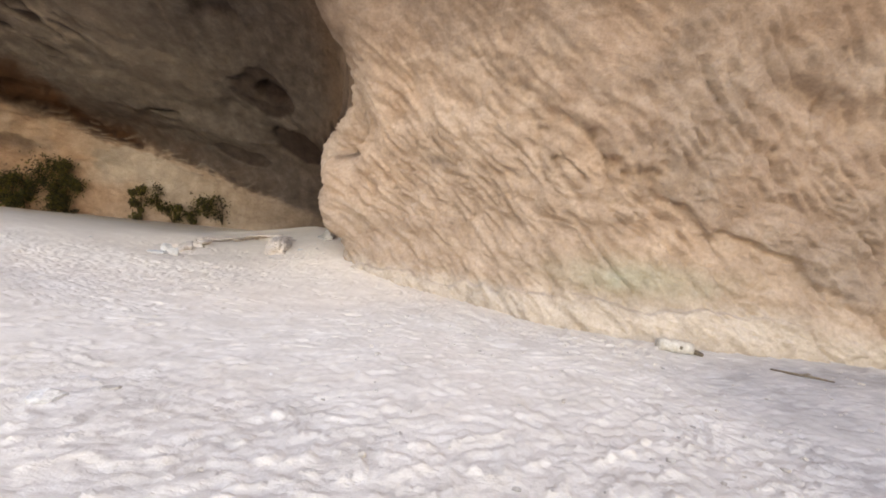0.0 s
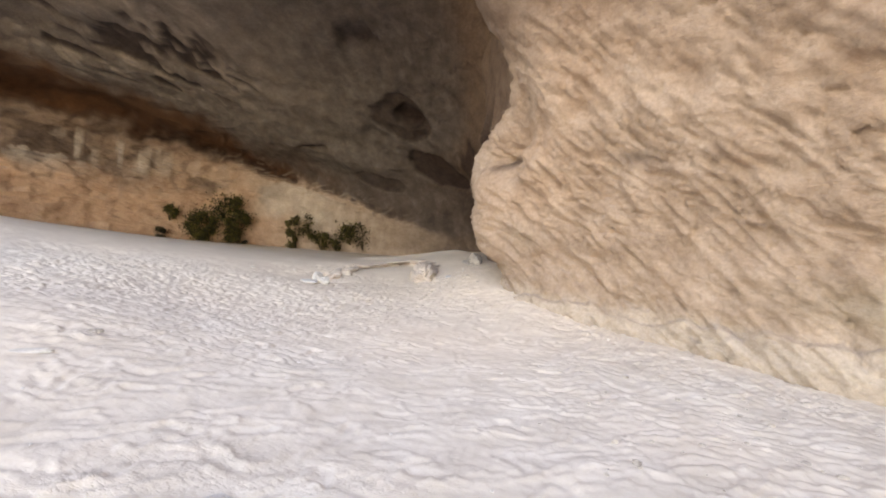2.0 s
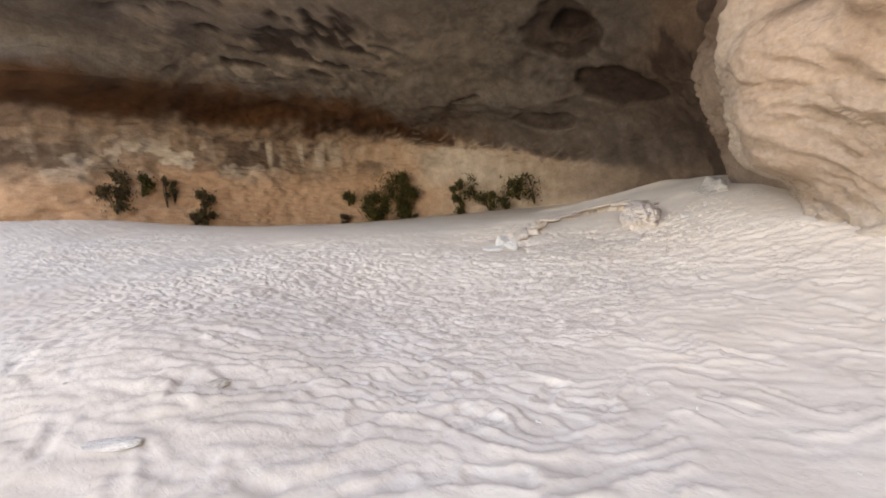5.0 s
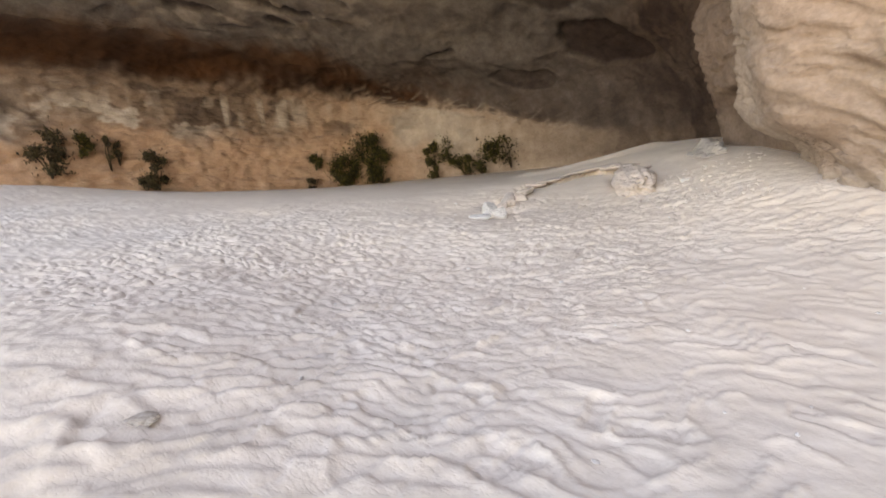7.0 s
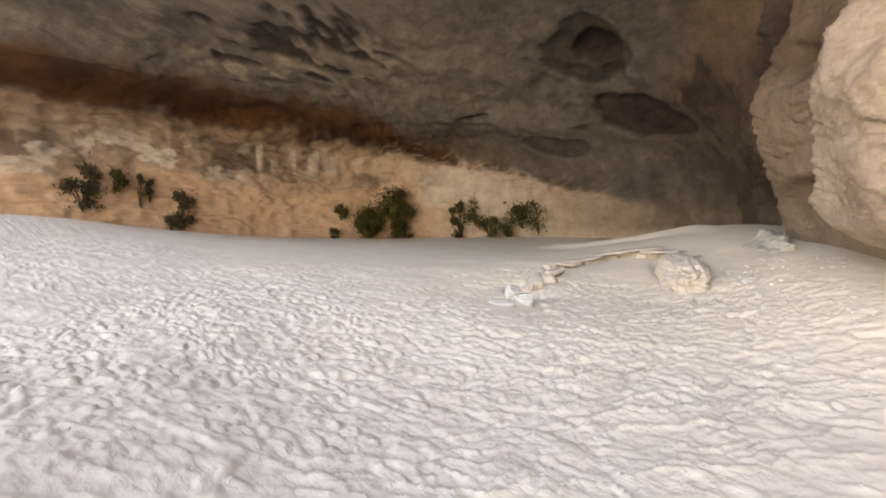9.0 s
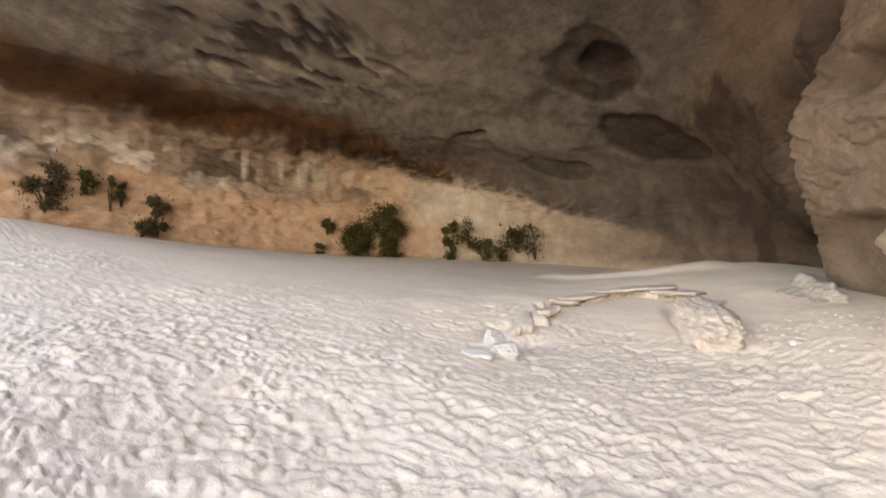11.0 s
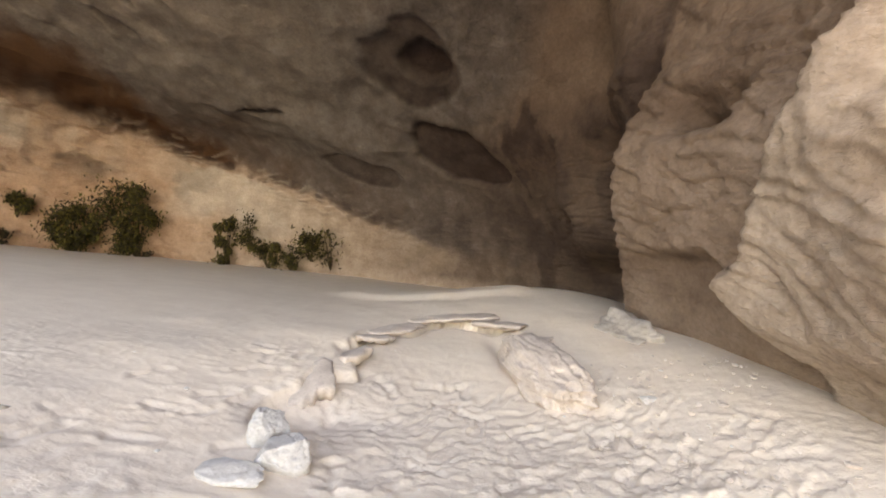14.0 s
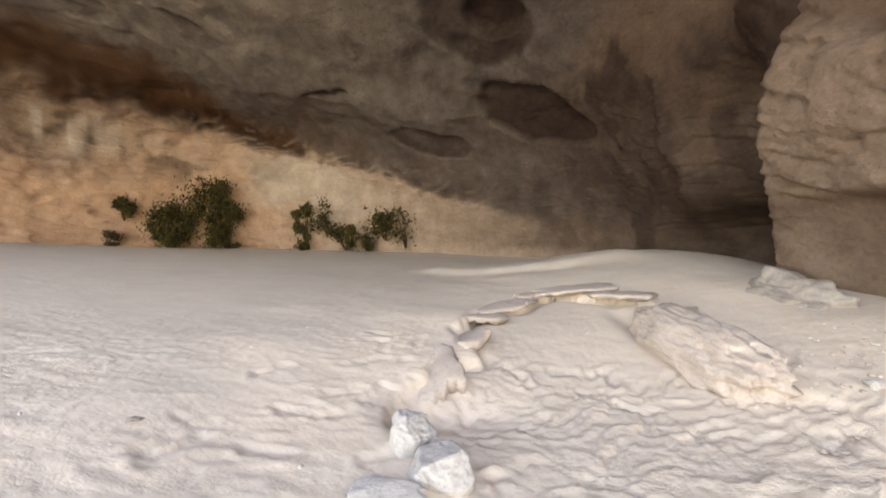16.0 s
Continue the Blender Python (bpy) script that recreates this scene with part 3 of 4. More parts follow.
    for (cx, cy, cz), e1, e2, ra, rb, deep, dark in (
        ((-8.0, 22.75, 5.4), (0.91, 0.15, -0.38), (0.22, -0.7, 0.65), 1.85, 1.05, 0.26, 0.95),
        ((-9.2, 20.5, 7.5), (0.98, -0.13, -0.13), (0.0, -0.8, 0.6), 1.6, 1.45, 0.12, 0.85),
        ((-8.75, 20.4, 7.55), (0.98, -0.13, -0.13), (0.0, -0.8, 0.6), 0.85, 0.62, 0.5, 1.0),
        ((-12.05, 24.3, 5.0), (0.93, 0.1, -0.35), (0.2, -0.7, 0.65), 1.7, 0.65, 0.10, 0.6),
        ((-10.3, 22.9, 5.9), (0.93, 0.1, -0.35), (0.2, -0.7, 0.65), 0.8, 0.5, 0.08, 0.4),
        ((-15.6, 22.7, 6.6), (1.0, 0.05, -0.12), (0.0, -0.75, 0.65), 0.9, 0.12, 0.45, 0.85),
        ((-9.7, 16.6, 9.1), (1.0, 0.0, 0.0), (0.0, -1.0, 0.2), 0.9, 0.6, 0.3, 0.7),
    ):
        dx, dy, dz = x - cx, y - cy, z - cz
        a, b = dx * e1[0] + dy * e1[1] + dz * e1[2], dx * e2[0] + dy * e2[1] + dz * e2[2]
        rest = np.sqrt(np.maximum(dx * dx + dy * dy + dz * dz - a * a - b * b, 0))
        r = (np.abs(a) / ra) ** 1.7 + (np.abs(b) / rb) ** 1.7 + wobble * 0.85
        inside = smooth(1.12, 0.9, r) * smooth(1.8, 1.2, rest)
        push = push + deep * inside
        scar_shades = np.maximum(scar_shades, dark * inside)
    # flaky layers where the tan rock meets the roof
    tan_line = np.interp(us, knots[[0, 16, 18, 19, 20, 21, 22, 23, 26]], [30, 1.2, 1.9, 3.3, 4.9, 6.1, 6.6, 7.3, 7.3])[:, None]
    flaky = np.exp(-((z - tan_line) / 0.55) ** 2) * smooth(2.1, 2.4, K) * smooth(3.3, 2.9, K)
    layer = (z + 0.22 * u) * 3.4 + 1.2 * value_noise(u * 1.2, z * 1.2, 0 * z, 171)
    flakes = (layer - np.floor(layer)) * smooth(-0.4, 0.3, value_noise(u * 2.4, np.floor(layer) * 5.3, 0 * z, 173))
    push = push - 0.16 * flaky * flakes
    # drawn-out pits along the roof above the back wall
    inward = np.hypot(x - P[:, :1, 0], y - P[:, :1, 1])
    runs, side = 0.54 * x + 0.84 * y, 0.84 * x - 0.54 * y
    patch = bell(x, y, -20.8, 14.6, 6.5, 3.2, 57)
    pits = smooth(0.20, 0.42, value_noise(runs * 0.55, side * 2.6, 0 * z, 141) * 0.75 + value_noise(runs * 1.7, side * 4.2, 0 * z, 143) * 0.45) * roof * smooth(0.25, 0.6, patch)
    push = push + 0.22 * pits
    # the pits are coloured darker as well
    scar_shades = np.maximum(scar_shades, 0.6 * pits)
    P = P + N * push[..., None]
    wob = 0.25 * fractal(x * 0.7, y * 0.7, z * 0.7, 4, 101)
    attrs = {}
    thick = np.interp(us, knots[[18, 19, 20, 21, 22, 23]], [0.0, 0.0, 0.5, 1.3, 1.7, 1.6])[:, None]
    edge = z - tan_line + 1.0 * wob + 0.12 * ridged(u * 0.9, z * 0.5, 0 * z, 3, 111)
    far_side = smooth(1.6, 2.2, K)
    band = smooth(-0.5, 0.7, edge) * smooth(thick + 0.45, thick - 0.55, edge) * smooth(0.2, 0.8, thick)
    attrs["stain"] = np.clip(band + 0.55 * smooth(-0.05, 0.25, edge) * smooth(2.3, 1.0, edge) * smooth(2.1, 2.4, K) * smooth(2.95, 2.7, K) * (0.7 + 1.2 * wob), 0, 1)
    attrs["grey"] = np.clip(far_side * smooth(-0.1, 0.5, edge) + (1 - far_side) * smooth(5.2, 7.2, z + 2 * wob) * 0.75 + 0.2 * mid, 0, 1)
    wall = back * (1 - roof) * smooth(0.1, -0.3, edge)
    streak = smooth(0.15, 0.5, value_noise(u * 2.6, z * 0.12, 0 * z, 151) + 0.3 * wob) * smooth(-2.3, -1.5, edge) * smooth(-0.1, -0.5, edge) * back * (1 - roof)
    streak = streak * (0.25 + 0.75 * bell(u, z, knots[22] + 1.2, 5.2, 2.6, 2.0))
    blots = smooth(0.0, 0.3, fractal(u * 0.45, z * 0.7, 0 * z, 4, 161) + 0.9 * bell(u, z, knots[22] + 5.0, 5.6, 1.7, 0.9) + 0.5 * bell(u, z, knots[22] + 2.9, 5.3, 1.2, 0.6) - 0.2) * smooth(-3.0, -1.8, edge) * wall
    crust = smooth(0.10, 0.35, fractal(u * 1.1, z * 1.3, 0 * z, 4, 181)) * bell(u, z, knots[23] + 0.8, 5.3, 5.5, 1.1) * wall
    dull = wall * smooth(knots[21], knots[22] + 2, u) * smooth(-3.4, -1.6, edge + wob) * 0.75
    # the nook's shade is put into the colour, over its reddish-brown rock
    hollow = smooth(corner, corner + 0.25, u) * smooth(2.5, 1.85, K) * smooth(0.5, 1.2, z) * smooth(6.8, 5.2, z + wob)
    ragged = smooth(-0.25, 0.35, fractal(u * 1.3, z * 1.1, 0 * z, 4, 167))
    nook_shade = hollow * (0.55 + 0.25 * ragged + 0.5 * smooth(rim - 0.05, rim + 0.05, u) * smooth(knots[17] + 1.2, knots[16] + 1.0, u + 0.8 * wob) * (0.35 + 0.65 * ragged))
    scar_shades = np.maximum(scar_shades, np.clip(nook_shade, 0, 0.85))
    # near-black painted shade inside the low niche
    scar_shades = np.maximum(scar_shades, 0.97 * bell(u, z, knots[16] - 0.5, 1.3, 1.7, 0.62) * (1 - roof))
    # painted shade inside the slot and the notch
    scar_shades = np.maximum(scar_shades, np.maximum(0.75 * slot, 0.8 * notch))
    scar_shades = np.maximum(scar_shades, 0.6 * flaky * smooth(0.1, 0.5, fractal(u * 1.6, z * 3.0, 0 * z, 3, 185)))
    # the inner roof's dimness is put into its colour
    scar_shades = np.maximum(scar_shades, 0.40 * roof * smooth(2.95, 2.6, K) * smooth(1.5, 1.9, K) * (0.8 + wob))
    scar_shades = np.maximum(scar_shades, tall * (1 - roof) * 0.6 * np.exp(-((x + 0.3) / 0.30) ** 2 - ((z - 3.15 + 0.2 * (x + 0.3)) / 0.11) ** 2))
    attrs["grey"] = np.clip(attrs["grey"] + 0.45 * (1 - roof) * bell(u, z, knots[9] + 0.3, 1.1, 1.1, 0.9) * (0.7 + 2 * wob), 0, 1)
    attrs["grey"] = np.clip(attrs["grey"] + 0.4 * reach * smooth(-0.05, 0.1, above), 0, 1)
    attrs["scar_shade"] = np.clip(np.maximum(scar_shades, 0.55 * blots * (1 - streak)) + 0.1 * facet, 0, 1)
    # umber: brown back wall, plus shade painted on nook, facet, column and roof corner
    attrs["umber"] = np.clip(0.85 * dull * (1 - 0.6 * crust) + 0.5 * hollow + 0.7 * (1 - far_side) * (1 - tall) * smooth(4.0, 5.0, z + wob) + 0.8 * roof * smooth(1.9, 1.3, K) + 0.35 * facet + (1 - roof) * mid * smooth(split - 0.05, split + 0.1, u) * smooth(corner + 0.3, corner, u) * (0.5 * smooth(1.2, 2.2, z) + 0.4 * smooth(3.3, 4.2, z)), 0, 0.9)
    attrs["ochre"] = np.clip(wall * (0.5 + 0.45 * smooth(-1.2, -2.6, edge + 1.5 * wob)), 0, 1) * (0.4 + 0.6 * smooth(knots[20] - 1, knots[21], u)) * (1 - 0.9 * dull) + tall * (0.06 + 0.17 * smooth(-0.3, 0.5, big))
    flecks = roof * smooth(0.2, 0.6, patch) * smooth(0.35, 0.6, fractal(runs * 1.1, side * 2.2, 0 * z, 3, 183) - pits)
    attrs["pale"] = np.clip(0.32 * (1 - roof) * mid * (1 - facet) * smooth(split + 0.1, split - 0.1, u) * smooth(4.5, 3.0, z) + tall * smooth(0.85, 0.3, z + 0.6 * wob) * 0.8 + 0.75 * streak + 0.9 * crust + 0.22 * flecks + 0.40 * roof * bell(x, y, -17.5, 15.0, 8.0, 4.2, 57) * (0.7 + wob) * (1 - pits) + 0.25 * flaky * smooth(0.45, 0.75, flakes) + 0.9 * wall * smooth(knots[21] + 1, knots[20], u) * smooth(-0.1, -0.4, edge) * smooth(-3.4, -1.6, edge + wob), 0, 1)
    attrs["green"] = np.clip(tall * bell(u, z, knots[4] + 0.3, 1.0, 1.5, 0.35) * (0.5 + wob * 2), 0, 0.7)
    return us, knots, wall_cols, roof_cols, P, attrs


def build_rock():
    us, knots, wall_cols, roof_cols, P, attrs = shaped_rock()
    cuts = [0, np.searchsorted(us, knots[10]), np.searchsorted(us, knots[18]), len(us) - 1]
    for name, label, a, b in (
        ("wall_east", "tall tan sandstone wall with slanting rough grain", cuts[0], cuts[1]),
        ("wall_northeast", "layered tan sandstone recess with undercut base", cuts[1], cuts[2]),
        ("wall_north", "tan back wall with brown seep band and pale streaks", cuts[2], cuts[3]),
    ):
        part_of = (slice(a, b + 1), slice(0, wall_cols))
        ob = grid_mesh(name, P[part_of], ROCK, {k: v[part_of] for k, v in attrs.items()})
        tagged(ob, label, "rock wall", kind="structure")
    # out of view; only there to block the sun
    part_of = (slice(0, len(us)), slice(wall_cols + roof_cols - 1, P.shape[1]))
    ob = grid_mesh("wall_sun_block", P[part_of], ROCK, {k: v[part_of] for k, v in attrs.items()})
    tagged(ob, "sheer sandstone cliff face above the cave mouth", "rock wall", kind="structure")
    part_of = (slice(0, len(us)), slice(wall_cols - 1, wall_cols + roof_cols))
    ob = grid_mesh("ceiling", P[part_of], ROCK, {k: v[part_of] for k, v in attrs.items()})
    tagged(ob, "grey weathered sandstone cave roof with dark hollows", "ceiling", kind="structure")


build_rock()


# ---- things ----
def ground_z(x, y):
    return float(ground_height(np.array([x]), np.array([y]))[0] + relief(np.array([x]), np.array([y]))[0])


def rock_mesh(size, seed, chips=12, fine=0.10, subdivisions=5, bottom=0.35, blocky=0.75):
    """A broken stone: a ball or block cut by flat chips, then roughened. Its base lies at z = 0, a little sunk."""
    rng = np.random.default_rng(seed)
    bm = bmesh.new()
    bmesh.ops.create_icosphere(bm, subdivisions=subdivisions, radius=1)
    co = np.array([v.co for v in bm.verts])
    co = np.sign(co) * np.abs(co) ** blocky
    for _ in range(chips):
        way = rng.normal(size=3)
        way /= np.linalg.norm(way)
        over = np.maximum(co @ way - rng.uniform(0.5, 0.95), 0)
        co -= over[:, None] * way * 0.97
    a, b, c = co.T
    rough = fractal(a * 1.7 + seed, b * 1.7, c * 1.7, 3, seed) + 0.45 * ridged(a * 3.4, b * 3.4, c * 5.5 + seed, 3, seed + 9)
    co *= 1 + fine * rough[:, None]
    co *= np.array(size) / 2 / np.abs(co).max(0)
    low = -size[2] / 2 * (1 - bottom)
    co[:, 2] = np.maximum(co[:, 2], low) - low
    for v, c in zip(bm.verts, co):
        v.co = c
    return bm


def stone(name, x, y, size, seed, material, label, turn=0.0, tilt=(0, 0), sink=0.04, lift=0.0, group="", **shape):
    ob = part(name, rock_mesh(size, seed, **shape), material)
    ob.matrix_world = pose(x, y, ground_z(x, y) - sink + lift, tilt[0], tilt[1], turn)
    return tagged(ob, label, "rock", group)


WHITE_LABEL = "chalky white broken rock lying in the dust"
stone("rock", -7.54, 11.52, (0.34, 0.36, 0.33), 3, WHITE_STONE, "upright chalky white broken rock in the dust", 20, (10, 8), 0.05, group="white rocks by the hollow")
stone("rock", -7.32, 11.27, (0.46, 0.40, 0.32), 4, WHITE_STONE, WHITE_LABEL, -35, (0, 8), 0.06, group="white rocks by the hollow")
stone("rock", -7.50, 10.98, (0.52, 0.30, 0.16), 5, WHITE_STONE, "flat chalky white rock half buried in dust", 15, (5, 0), 0.06, group="white rocks by the hollow")
stone("rock", -3.15, 3.42, (0.26, 0.20, 0.17), 6, WHITE_STONE, "small pointed white rock lying in the dust", 30, (0, 15))
stone("flat_stone", -3.25, 3.85, (0.40, 0.14, 0.05), 7, WHITE_STONE, "thin flat white stone lying in the dust", -10, sink=0.02)
stone("flat_stone", -2.85, 3.72, (0.16, 0.10, 0.07), 8, GREY_STONE, "small grey stone lying in the dust", 40, sink=0.02)
stone("flat_stone", -5.80, 4.36, (0.34, 0.12, 0.05), 9, WHITE_STONE, "thin flat white stone lying in the dust", 35, sink=0.02)
stone("rock", -5.95, 4.95, (0.20, 0.13, 0.08), 10, GREY_STONE, "dark grey stone half buried in dust", 50, sink=0.04)
stone("rock", -4.35, 12.95, (0.18, 0.12, 0.12), 12, WHITE_STONE, "small pale stone beside the wall foot", 10)
stone("rock", -9.05, 10.80, (0.16, 0.12, 0.08), 13, GREY_STONE, "small grey stone lying in the dust", 70)


def crust_mesh(x, y, way, turn, long, deep, thick, seed):
    """A broken plate of packed crust: its top runs on from the ground behind it, its jagged front edge is thick and undercut."""
    rng = np.random.default_rng(seed)
    out = np.array([math.cos(radians(way + turn)), math.sin(radians(way + turn))])
    side = np.array([-out[1], out[0]])
    sides = 56
    angle = np.linspace(0, 2 * math.pi, sides, endpoint=False)
    box = 1 / np.maximum(np.abs(np.cos(angle)), np.abs(np.sin(angle))) ** 0.55
    jag = box * (0.86 + 0.16 * value_noise(np.cos(angle) * 2 + seed, np.sin(angle) * 2, 0 * angle, seed) + 0.07 * rng.uniform(-1, 1, sides))
    bm = bmesh.new()
    rows = []
    for grow, drop in ((0.0, 0.0), (0.3, 0.0), (0.6, 0.0), (0.85, 0.0), (0.96, 0.006), (1.0, 0.03), (0.98, 0.55 * thick), (0.88, thick), (0.4, thick)):
        a, b = grow * jag * np.cos(angle) * deep / 2, grow * jag * np.sin(angle) * long / 2
        px, py = x + a * out[0] + b * side[0], y + a * out[1] + b * side[1]
        back = np.maximum(a + 0.10, 0.12) + 0.22
        bx, by = x + back * out[0] + b * side[0], y + back * out[1] + b * side[1]
        z = ground_height(bx, by) - 0.004 - 0.14 * smooth(-0.1, deep / 2, a) + 0.012 * fractal(px * 4, py * 4, 0 * px, 2, seed) - drop + 0.010 * rng.normal(size=sides) * (drop > 0.02)
        rows.append([bm.verts.new((u - x, v - y, w)) for u, v, w in zip(px, py, z)])
    for one, two in zip(rows, rows[1:]):
        for n in range(sides):
            bm.faces.new((one[n], two[n], two[(n + 1) % sides], one[(n + 1) % sides]))
    bm.faces.new(rows[-1][::-1])
    bmesh.ops.remove_doubles(bm, verts=rows[0], dist=1e-4)
    bmesh.ops.recalc_face_normals(bm, faces=bm.faces)
    return bm


# broken crust of the bank round the hollow: each slab lies flush with the upper ground and juts over the edge
SLAB = "broken pinkish sandstone slab of the hollow's bank"
for way, long, deep, thick, out, turn, seed in (
    (199, 0.80, 0.55, 0.15, 0.10, 8, 21), (176, 0.60, 0.50, 0.12, 0.08, -10, 22), (151, 0.75, 0.70, 0.075, 0.12, -6, 23),
    (135, 1.30, 1.00, 0.07, 0.20, 5, 24), (119, 0.80, 0.80, 0.065, 0.18, -8, 25), (105, 1.40, 1.10, 0.075, 0.12, 4, 26), (89, 1.0, 0.95, 0.08, 0.10, -5, 27), (73, 0.8, 0.9, 0.08, 0.10, 8, 30),
):
    far = float(bank_edge(np.array([way]))[0]) + out
    x, y = PIT[0] + far * math.cos(radians(way)), PIT[1] + far * math.sin(radians(way))
    slab = part("stone_slab", crust_mesh(x, y, way, turn, long, deep, thick, seed), PINK_STONE)
    slab.location = (x, y, 0)
    tagged(slab, SLAB, "rock slab", "slabs of the bank")
stone("boulder", -5.30, 13.85, (0.86, 2.25, 0.80), 35, PINK_STONE, "long rough pinkish boulder overhanging the dug hollow", 17, (4, -9), 0.30, chips=0, fine=0.13, blocky=0.8, subdivisions=6)
stone("boulder", -4.05, 14.9, (0.8, 1.3, 0.75), 32, GREY_STONE, "crumbling sandstone lump against the wall foot", 12, (0, 0), 0.30, chips=8, fine=0.22, blocky=0.8)


def pebbles(name, count, area, size, material, label, seed):
    """Small chips of stone strewn over a stretch of the floor."""
    rng = np.random.default_rng(seed)
    one = bmesh.new()
    bmesh.ops.create_icosphere(one, subdivisions=1, radius=1)
    shape, faces = np.array([v.co for v in one.verts]), np.array([[v.index for v in f.verts] for f in one.faces])
    one.free()
    x, y = rng.uniform(*area[0], count), rng.uniform(*area[1], count)
    r = rng.uniform(*size, count) * np.where(rng.random(count) < 0.12, 1.7, 1.0)
    z = ground_height(x, y) + relief(x, y) + 0.15 * r
    squash = np.stack([rng.uniform(0.8, 1.5, count), rng.uniform(0.8, 1.4, count), rng.uniform(0.5, 0.9, count)], -1)
    co = np.stack([x, y, z], -1)[:, None] + shape[None] * rng.uniform(0.8, 1.2, (count, len(shape), 1)) * (r[:, None] * squash)[:, None]
    me = bpy.data.meshes.new(name)
    me.from_pydata(co.reshape(-1, 3).tolist(), [], (faces[None] + len(shape) * np.arange(count)[:, None, None]).reshape(-1, 3).tolist())
    me.materials.append(material)
    tagged(new(name, me), label, "pebbles", kind="stuff")


pebbles("pebbles", 260, ((-10, 5), (1, 15)), (0.005, 0.014), WHITE_STONE, "small pale stone chips strewn over the dust", 5)
pebbles("gravel", 260, ((-1.5, 7), (2.0, 7.6)), (0.008, 0.026), GREY_STONE, "grey gravel strewn in dust by the wall foot", 6)
pebbles("gravel", 160, ((-5.0, -3.2), (11.2, 14.0)), (0.008, 0.024), PINK_STONE, "pinkish stone crumbs below the rock wall", 7)


def tube(bm, line, radii, sides=8):
    """A rounded bar along a line of places."""
    rings = []
    for k, (p, r) in enumerate(zip(line, radii)):
        a, b = Vector(line[max(k - 1, 0)]), Vector(line[min(k + 1, len(line) - 1)])
        turn = (b - a).to_track_quat("Z", "Y")
        rings.append([bm.verts.new(Vector(p) + turn @ Vector((r * math.cos(6.2832 * n / sides), r * math.sin(6.2832 * n / sides), 0))) for n in range(sides)])
    for one, two in zip(rings, rings[1:]):
        for n in range(sides):
            bm.faces.new((one[n], one[(n + 1) % sides], two[(n + 1) % sides], two[n]))
    bm.faces.new(rings[0][::-1])
    bm.faces.new(rings[-1])


def build_log():
    """A short cut log with a knot and a dark broken stub."""
    log = tagged(new("log"), "short weathered grey log with a dark branch stub", "log")
    bm = bmesh.new()
    line = [(-0.34 + 0.068 * k, 0.012 * math.sin(k), 0.135) for k in range(11)]
    tube(bm, line, [0.118, 0.128, 0.13, 0.128, 0.132, 0.135, 0.128, 0.125, 0.128, 0.122, 0.112], 18)
    for v in bm.verts:
        v.co += Vector((0, v.co.y, v.co.z - 0.135)).normalized() * 0.010 * noise.noise(v.co * 14)
    part("trunk", bm, BARK, log)
    bm = bmesh.new()
    tube(bm, [(0.05, -0.12, 0.15), (0.055, -0.145, 0.155), (0.06, -0.15, 0.156)], [0.045, 0.035, 0.02], 10)
    part("knot", bm, DARK_WOOD, log, "dark knot in the log")
    bm = bmesh.new()
    tube(bm, [(0.32, 0.0, 0.10), (0.42, -0.02, 0.085), (0.52, -0.03, 0.06), (0.54, -0.03, 0.055)], [0.055, 0.05, 0.045, 0.03], 10)
    part("branch_stub", bm, DARK_WOOD, log, "dark broken branch stub")
    log.matrix_world = pose(4.25, 7.22, ground_z(4.25, 7.22) - 0.02, 0, 3, -6) @ Matrix.Scale(0.86, 4)
    stick = tagged(new("stick"), "thin dark stick lying in the dust", "stick")
    bm = bmesh.new()
    tube(bm, [(-0.35, 0.05, 0.03), (-0.1, 0.0, 0.035), (0.15, 0.02, 0.03), (0.42, -0.04, 0.025)], [0.012, 0.02, 0.02, 0.01])
    part("stem", bm, DARK_WOOD, stick)
    bm = bmesh.new()
    tube(bm, [(0.0, 0.0, 0.035), (0.12, 0.12, 0.04), (0.2, 0.2, 0.03)], [0.012, 0.01, 0.006])
    part("twig", bm, DARK_WOOD, stick)
    stick.matrix_world = pose(5.75, 6.4, ground_z(5.75, 6.4), 0, 0, -25)


build_log()


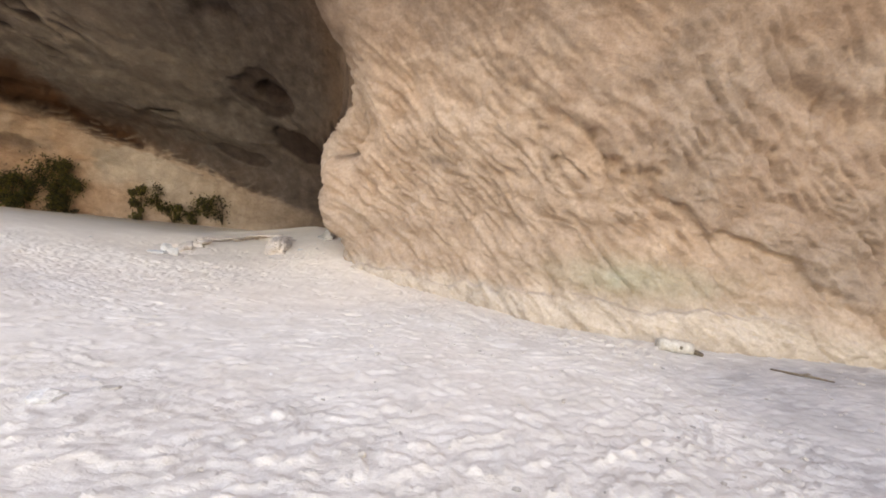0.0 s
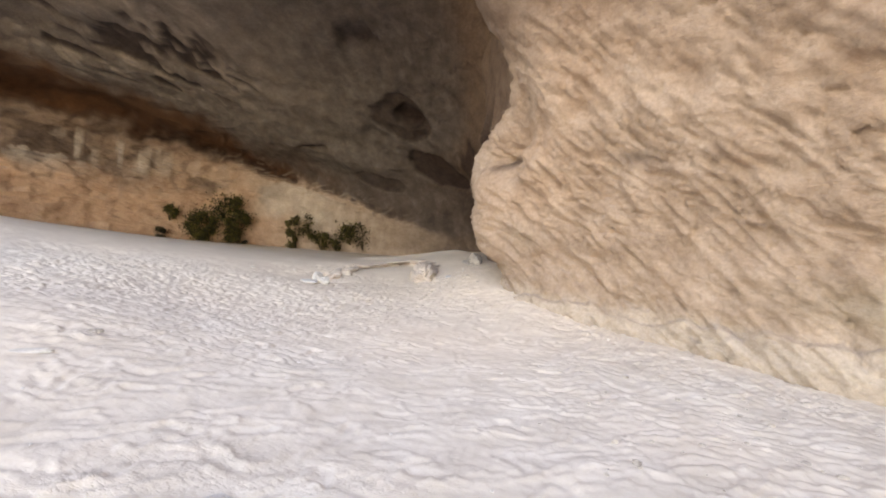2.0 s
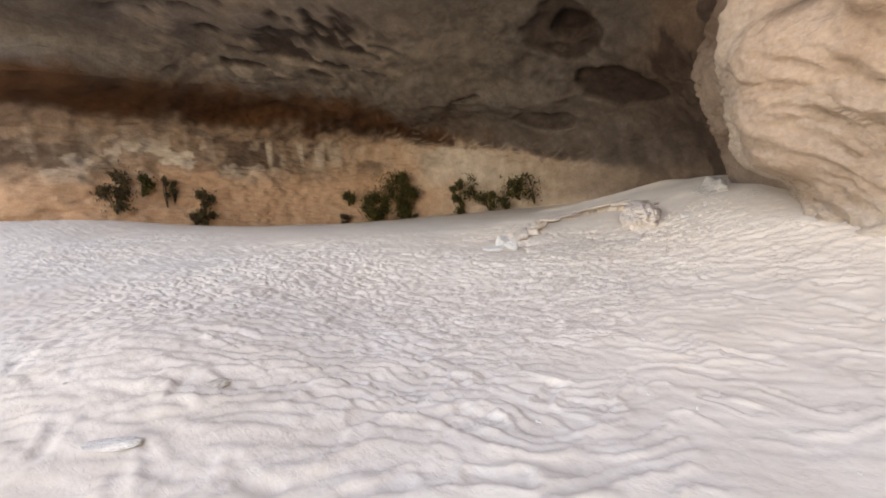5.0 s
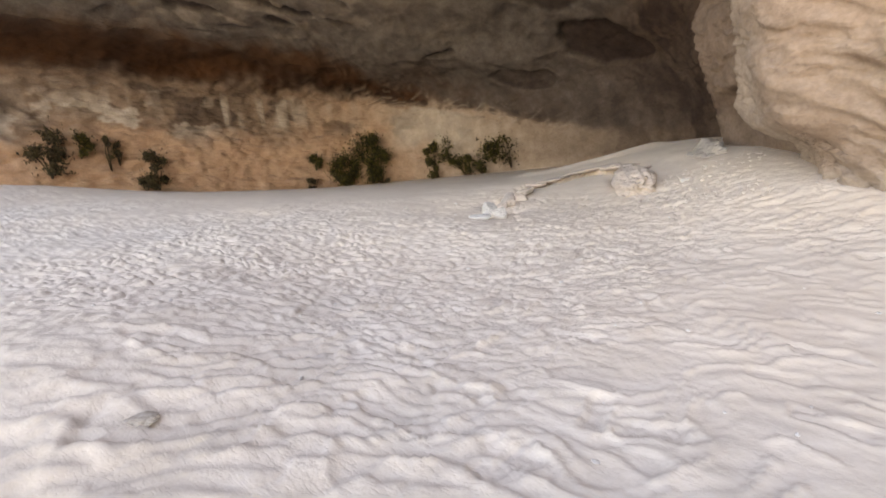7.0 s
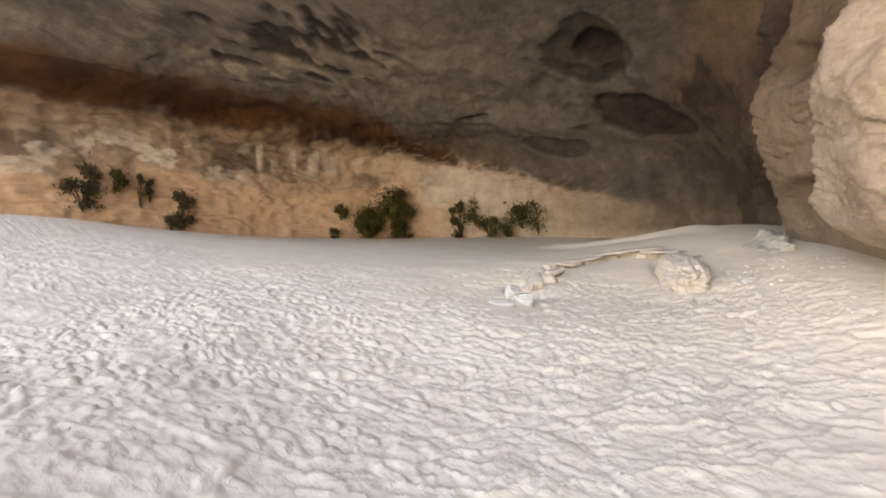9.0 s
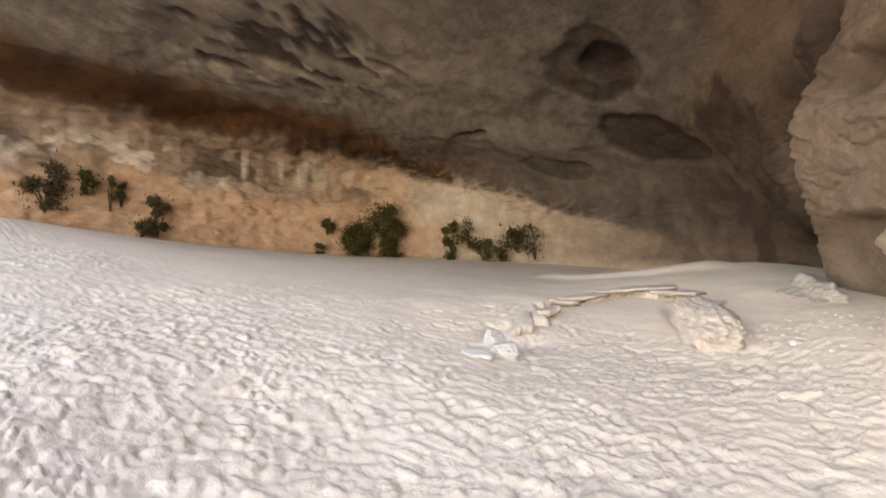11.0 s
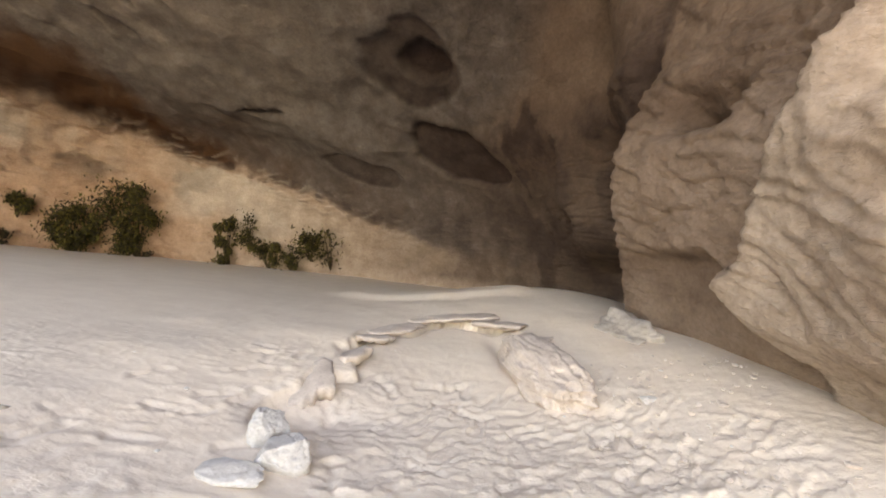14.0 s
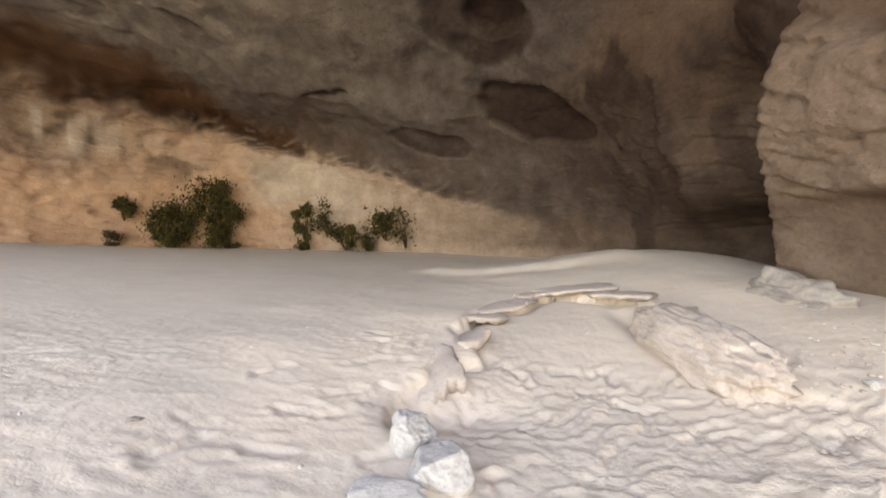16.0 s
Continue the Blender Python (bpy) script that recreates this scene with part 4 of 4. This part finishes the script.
def build_shrub(name, x, y, z, size, label, seed, leaves=900, way=(0.7, -0.7), sparse=0.25, material=None):
    """A shrub against the rock: stems that fork from its root, and a crown of small leaves in loose clumps."""
    rng = np.random.default_rng(seed)
    wide, deep, tall = size
    shrub = tagged(new(name), label, "shrub")
    shrub.location = (x, y, z)
    side = Vector((-way[1], way[0], 0)).normalized()
    out = Vector((way[0], way[1], 0)).normalized()
    clumps = []
    bm = bmesh.new()
    for k in range(max(5, int(7 * wide * tall / 3) + 3)):
        a, h = rng.uniform(-0.5, 0.5), rng.uniform(0.12, 0.95)
        a *= 1 - 0.5 * abs(h - 0.5)
        tip = side * (a * wide) + out * (rng.uniform(0.1, 0.6) * deep) + Vector((0, 0, h * tall))
        mid = tip * 0.5 + Vector((rng.normal() * 0.06, rng.normal() * 0.06, 0.1 * tall))
        root = -out * 0.12 + Vector((0, 0, -0.1))
        tube(bm, [root, mid, tip], [0.035, 0.022, 0.008], 5)
        clumps.append((tip, rng.uniform(0.14, 0.24) * min(wide, tall)))
    part("stem", bm, STEM, shrub)
    me_verts, faces = [], []
    for k in range(int(leaves * 1.7)):
        tip, r = clumps[rng.integers(len(clumps))]
        spread = 1.0 if rng.random() > sparse else 2.1
        c = tip + Vector(rng.normal(size=3) * r * 0.55 * spread)
        if c.dot(out) < -0.05:
            c -= out * (c.dot(out) + 0.05)
        c.z = max(c.z, 0.03)
        turn = Euler(rng.uniform(0, 6.28, 3)).to_matrix()
        l, w = rng.uniform(0.055, 0.11), rng.uniform(0.025, 0.05)
        base = len(me_verts)
        me_verts += [c + turn @ Vector(p) for p in ((-l, 0, 0), (0, -w, 0.015), (l, 0, -0.01), (0, w, 0.015))]
        faces += [(base, base + 1, base + 2), (base, base + 2, base + 3)]
    me = bpy.data.meshes.new("foliage")
    me.from_pydata([tuple(v) for v in me_verts], [], faces)
    me.materials.append(material or LEAF)
    new("foliage", me).parent = shrub
    return shrub


DRY = leaf_material()
DRY.name = "dry_shrub_leaves"
for element, colour in zip(next(n for n in DRY.node_tree.nodes if n.type == "VALTORGB").color_ramp.elements, ((0.03, 0.02, 0.01), (0.06, 0.038, 0.02), (0.075, 0.06, 0.022), (0.10, 0.07, 0.04))):
    element.color = (*colour, 1)
DENSE, LOOSE, BROWN = "dense dark green shrub at the back wall's foot", "straggling green shrub at the back wall's foot", "dry brownish shrub rooted in the back wall"
for x, y, z, size, label, seed, leaves, way, sparse, kind_of in (
    (-23.5, 22.8, 0.55, (1.4, 1.0, 2.0), DENSE, 1, 1800, (0.8, -0.6), 0.10, LEAF),
    (-21.7, 24.05, 0.55, (1.4, 1.1, 3.1), "tall dense green shrub at the back wall's foot", 2, 2400, (0.6, -0.8), 0.12, LEAF),
    (-22.6, 23.5, 2.2, (1.6, 0.7, 1.5), "thin green upper growth of a wall shrub", 3, 350, (0.7, -0.7), 0.6, LEAF),
    (-24.7, 21.6, 2.0, (0.7, 0.5, 0.9), "small round dark shrub on the back wall", 4, 420, (0.8, -0.6), 0.15, LEAF),
    (-25.0, 21.2, 0.75, (0.9, 0.6, 0.6), "low dark shrub at the back wall's foot", 5, 260, (0.8, -0.6), 0.3, DRY),
    (-21.6, 23.9, 0.5, (1.5, 0.7, 0.4), "low dark shrub at the back wall's foot", 6, 260, (0.6, -0.8), 0.3, DRY),
    (-18.1, 25.1, 0.55, (0.85, 0.8, 2.1), "narrow dark green shrub at the back wall's foot", 7, 800, (0.1, -1.0), 0.15, LEAF),
    (-17.2, 25.2, 1.5, (1.0, 0.5, 1.2), LOOSE, 8, 160, (0.1, -1.0), 0.7, LEAF),
    (-16.3, 25.3, 0.6, (1.1, 0.7, 1.1), LOOSE, 9, 480, (0.1, -1.0), 0.2, LEAF),
    (-15.3, 25.4, 0.65, (0.7, 0.5, 0.7), LOOSE, 10, 200, (0.1, -1.0), 0.3, LEAF),
    (-14.4, 25.4, 1.2, (1.0, 0.6, 1.5), LOOSE, 11, 420, (0.1, -1.0), 0.45, LEAF),
    (-13.5, 25.5, 0.9, (0.9, 0.5, 1.6), LOOSE, 12, 110, (0.1, -1.0), 0.8, LEAF),
    (-28.6, 10.2, 2.8, (1.2, 0.7, 1.9), BROWN, 13, 900, (1.0, -0.1), 0.15, DRY),
    (-28.4, 11.35, 3.6, (0.8, 0.6, 1.1), "round greenish shrub rooted in the back wall", 14, 600, (1.0, -0.1), 0.12, LEAF),
    (-28.3, 12.35, 2.8, (0.3, 0.5, 1.7), BROWN, 15, 380, (1.0, -0.1), 0.15, DRY),
    (-28.3, 12.75, 3.2, (0.3, 0.4, 1.1), BROWN, 16, 260, (1.0, -0.1), 0.3, DRY),
    (-28.0, 14.1, 1.8, (0.8, 0.7, 1.7), "dark shrub at the back wall's foot", 17, 700, (1.0, -0.2), 0.12, DRY),
    (-27.9, 13.4, 1.75, (1.1, 0.6, 0.7), "low dark shrub at the back wall's foot", 18, 450, (1.0, -0.2), 0.2, DRY),
):
    build_shrub("shrub", x, y, z, size, label, seed, leaves, way, sparse, kind_of)["group"] = "shrubs along the back wall"
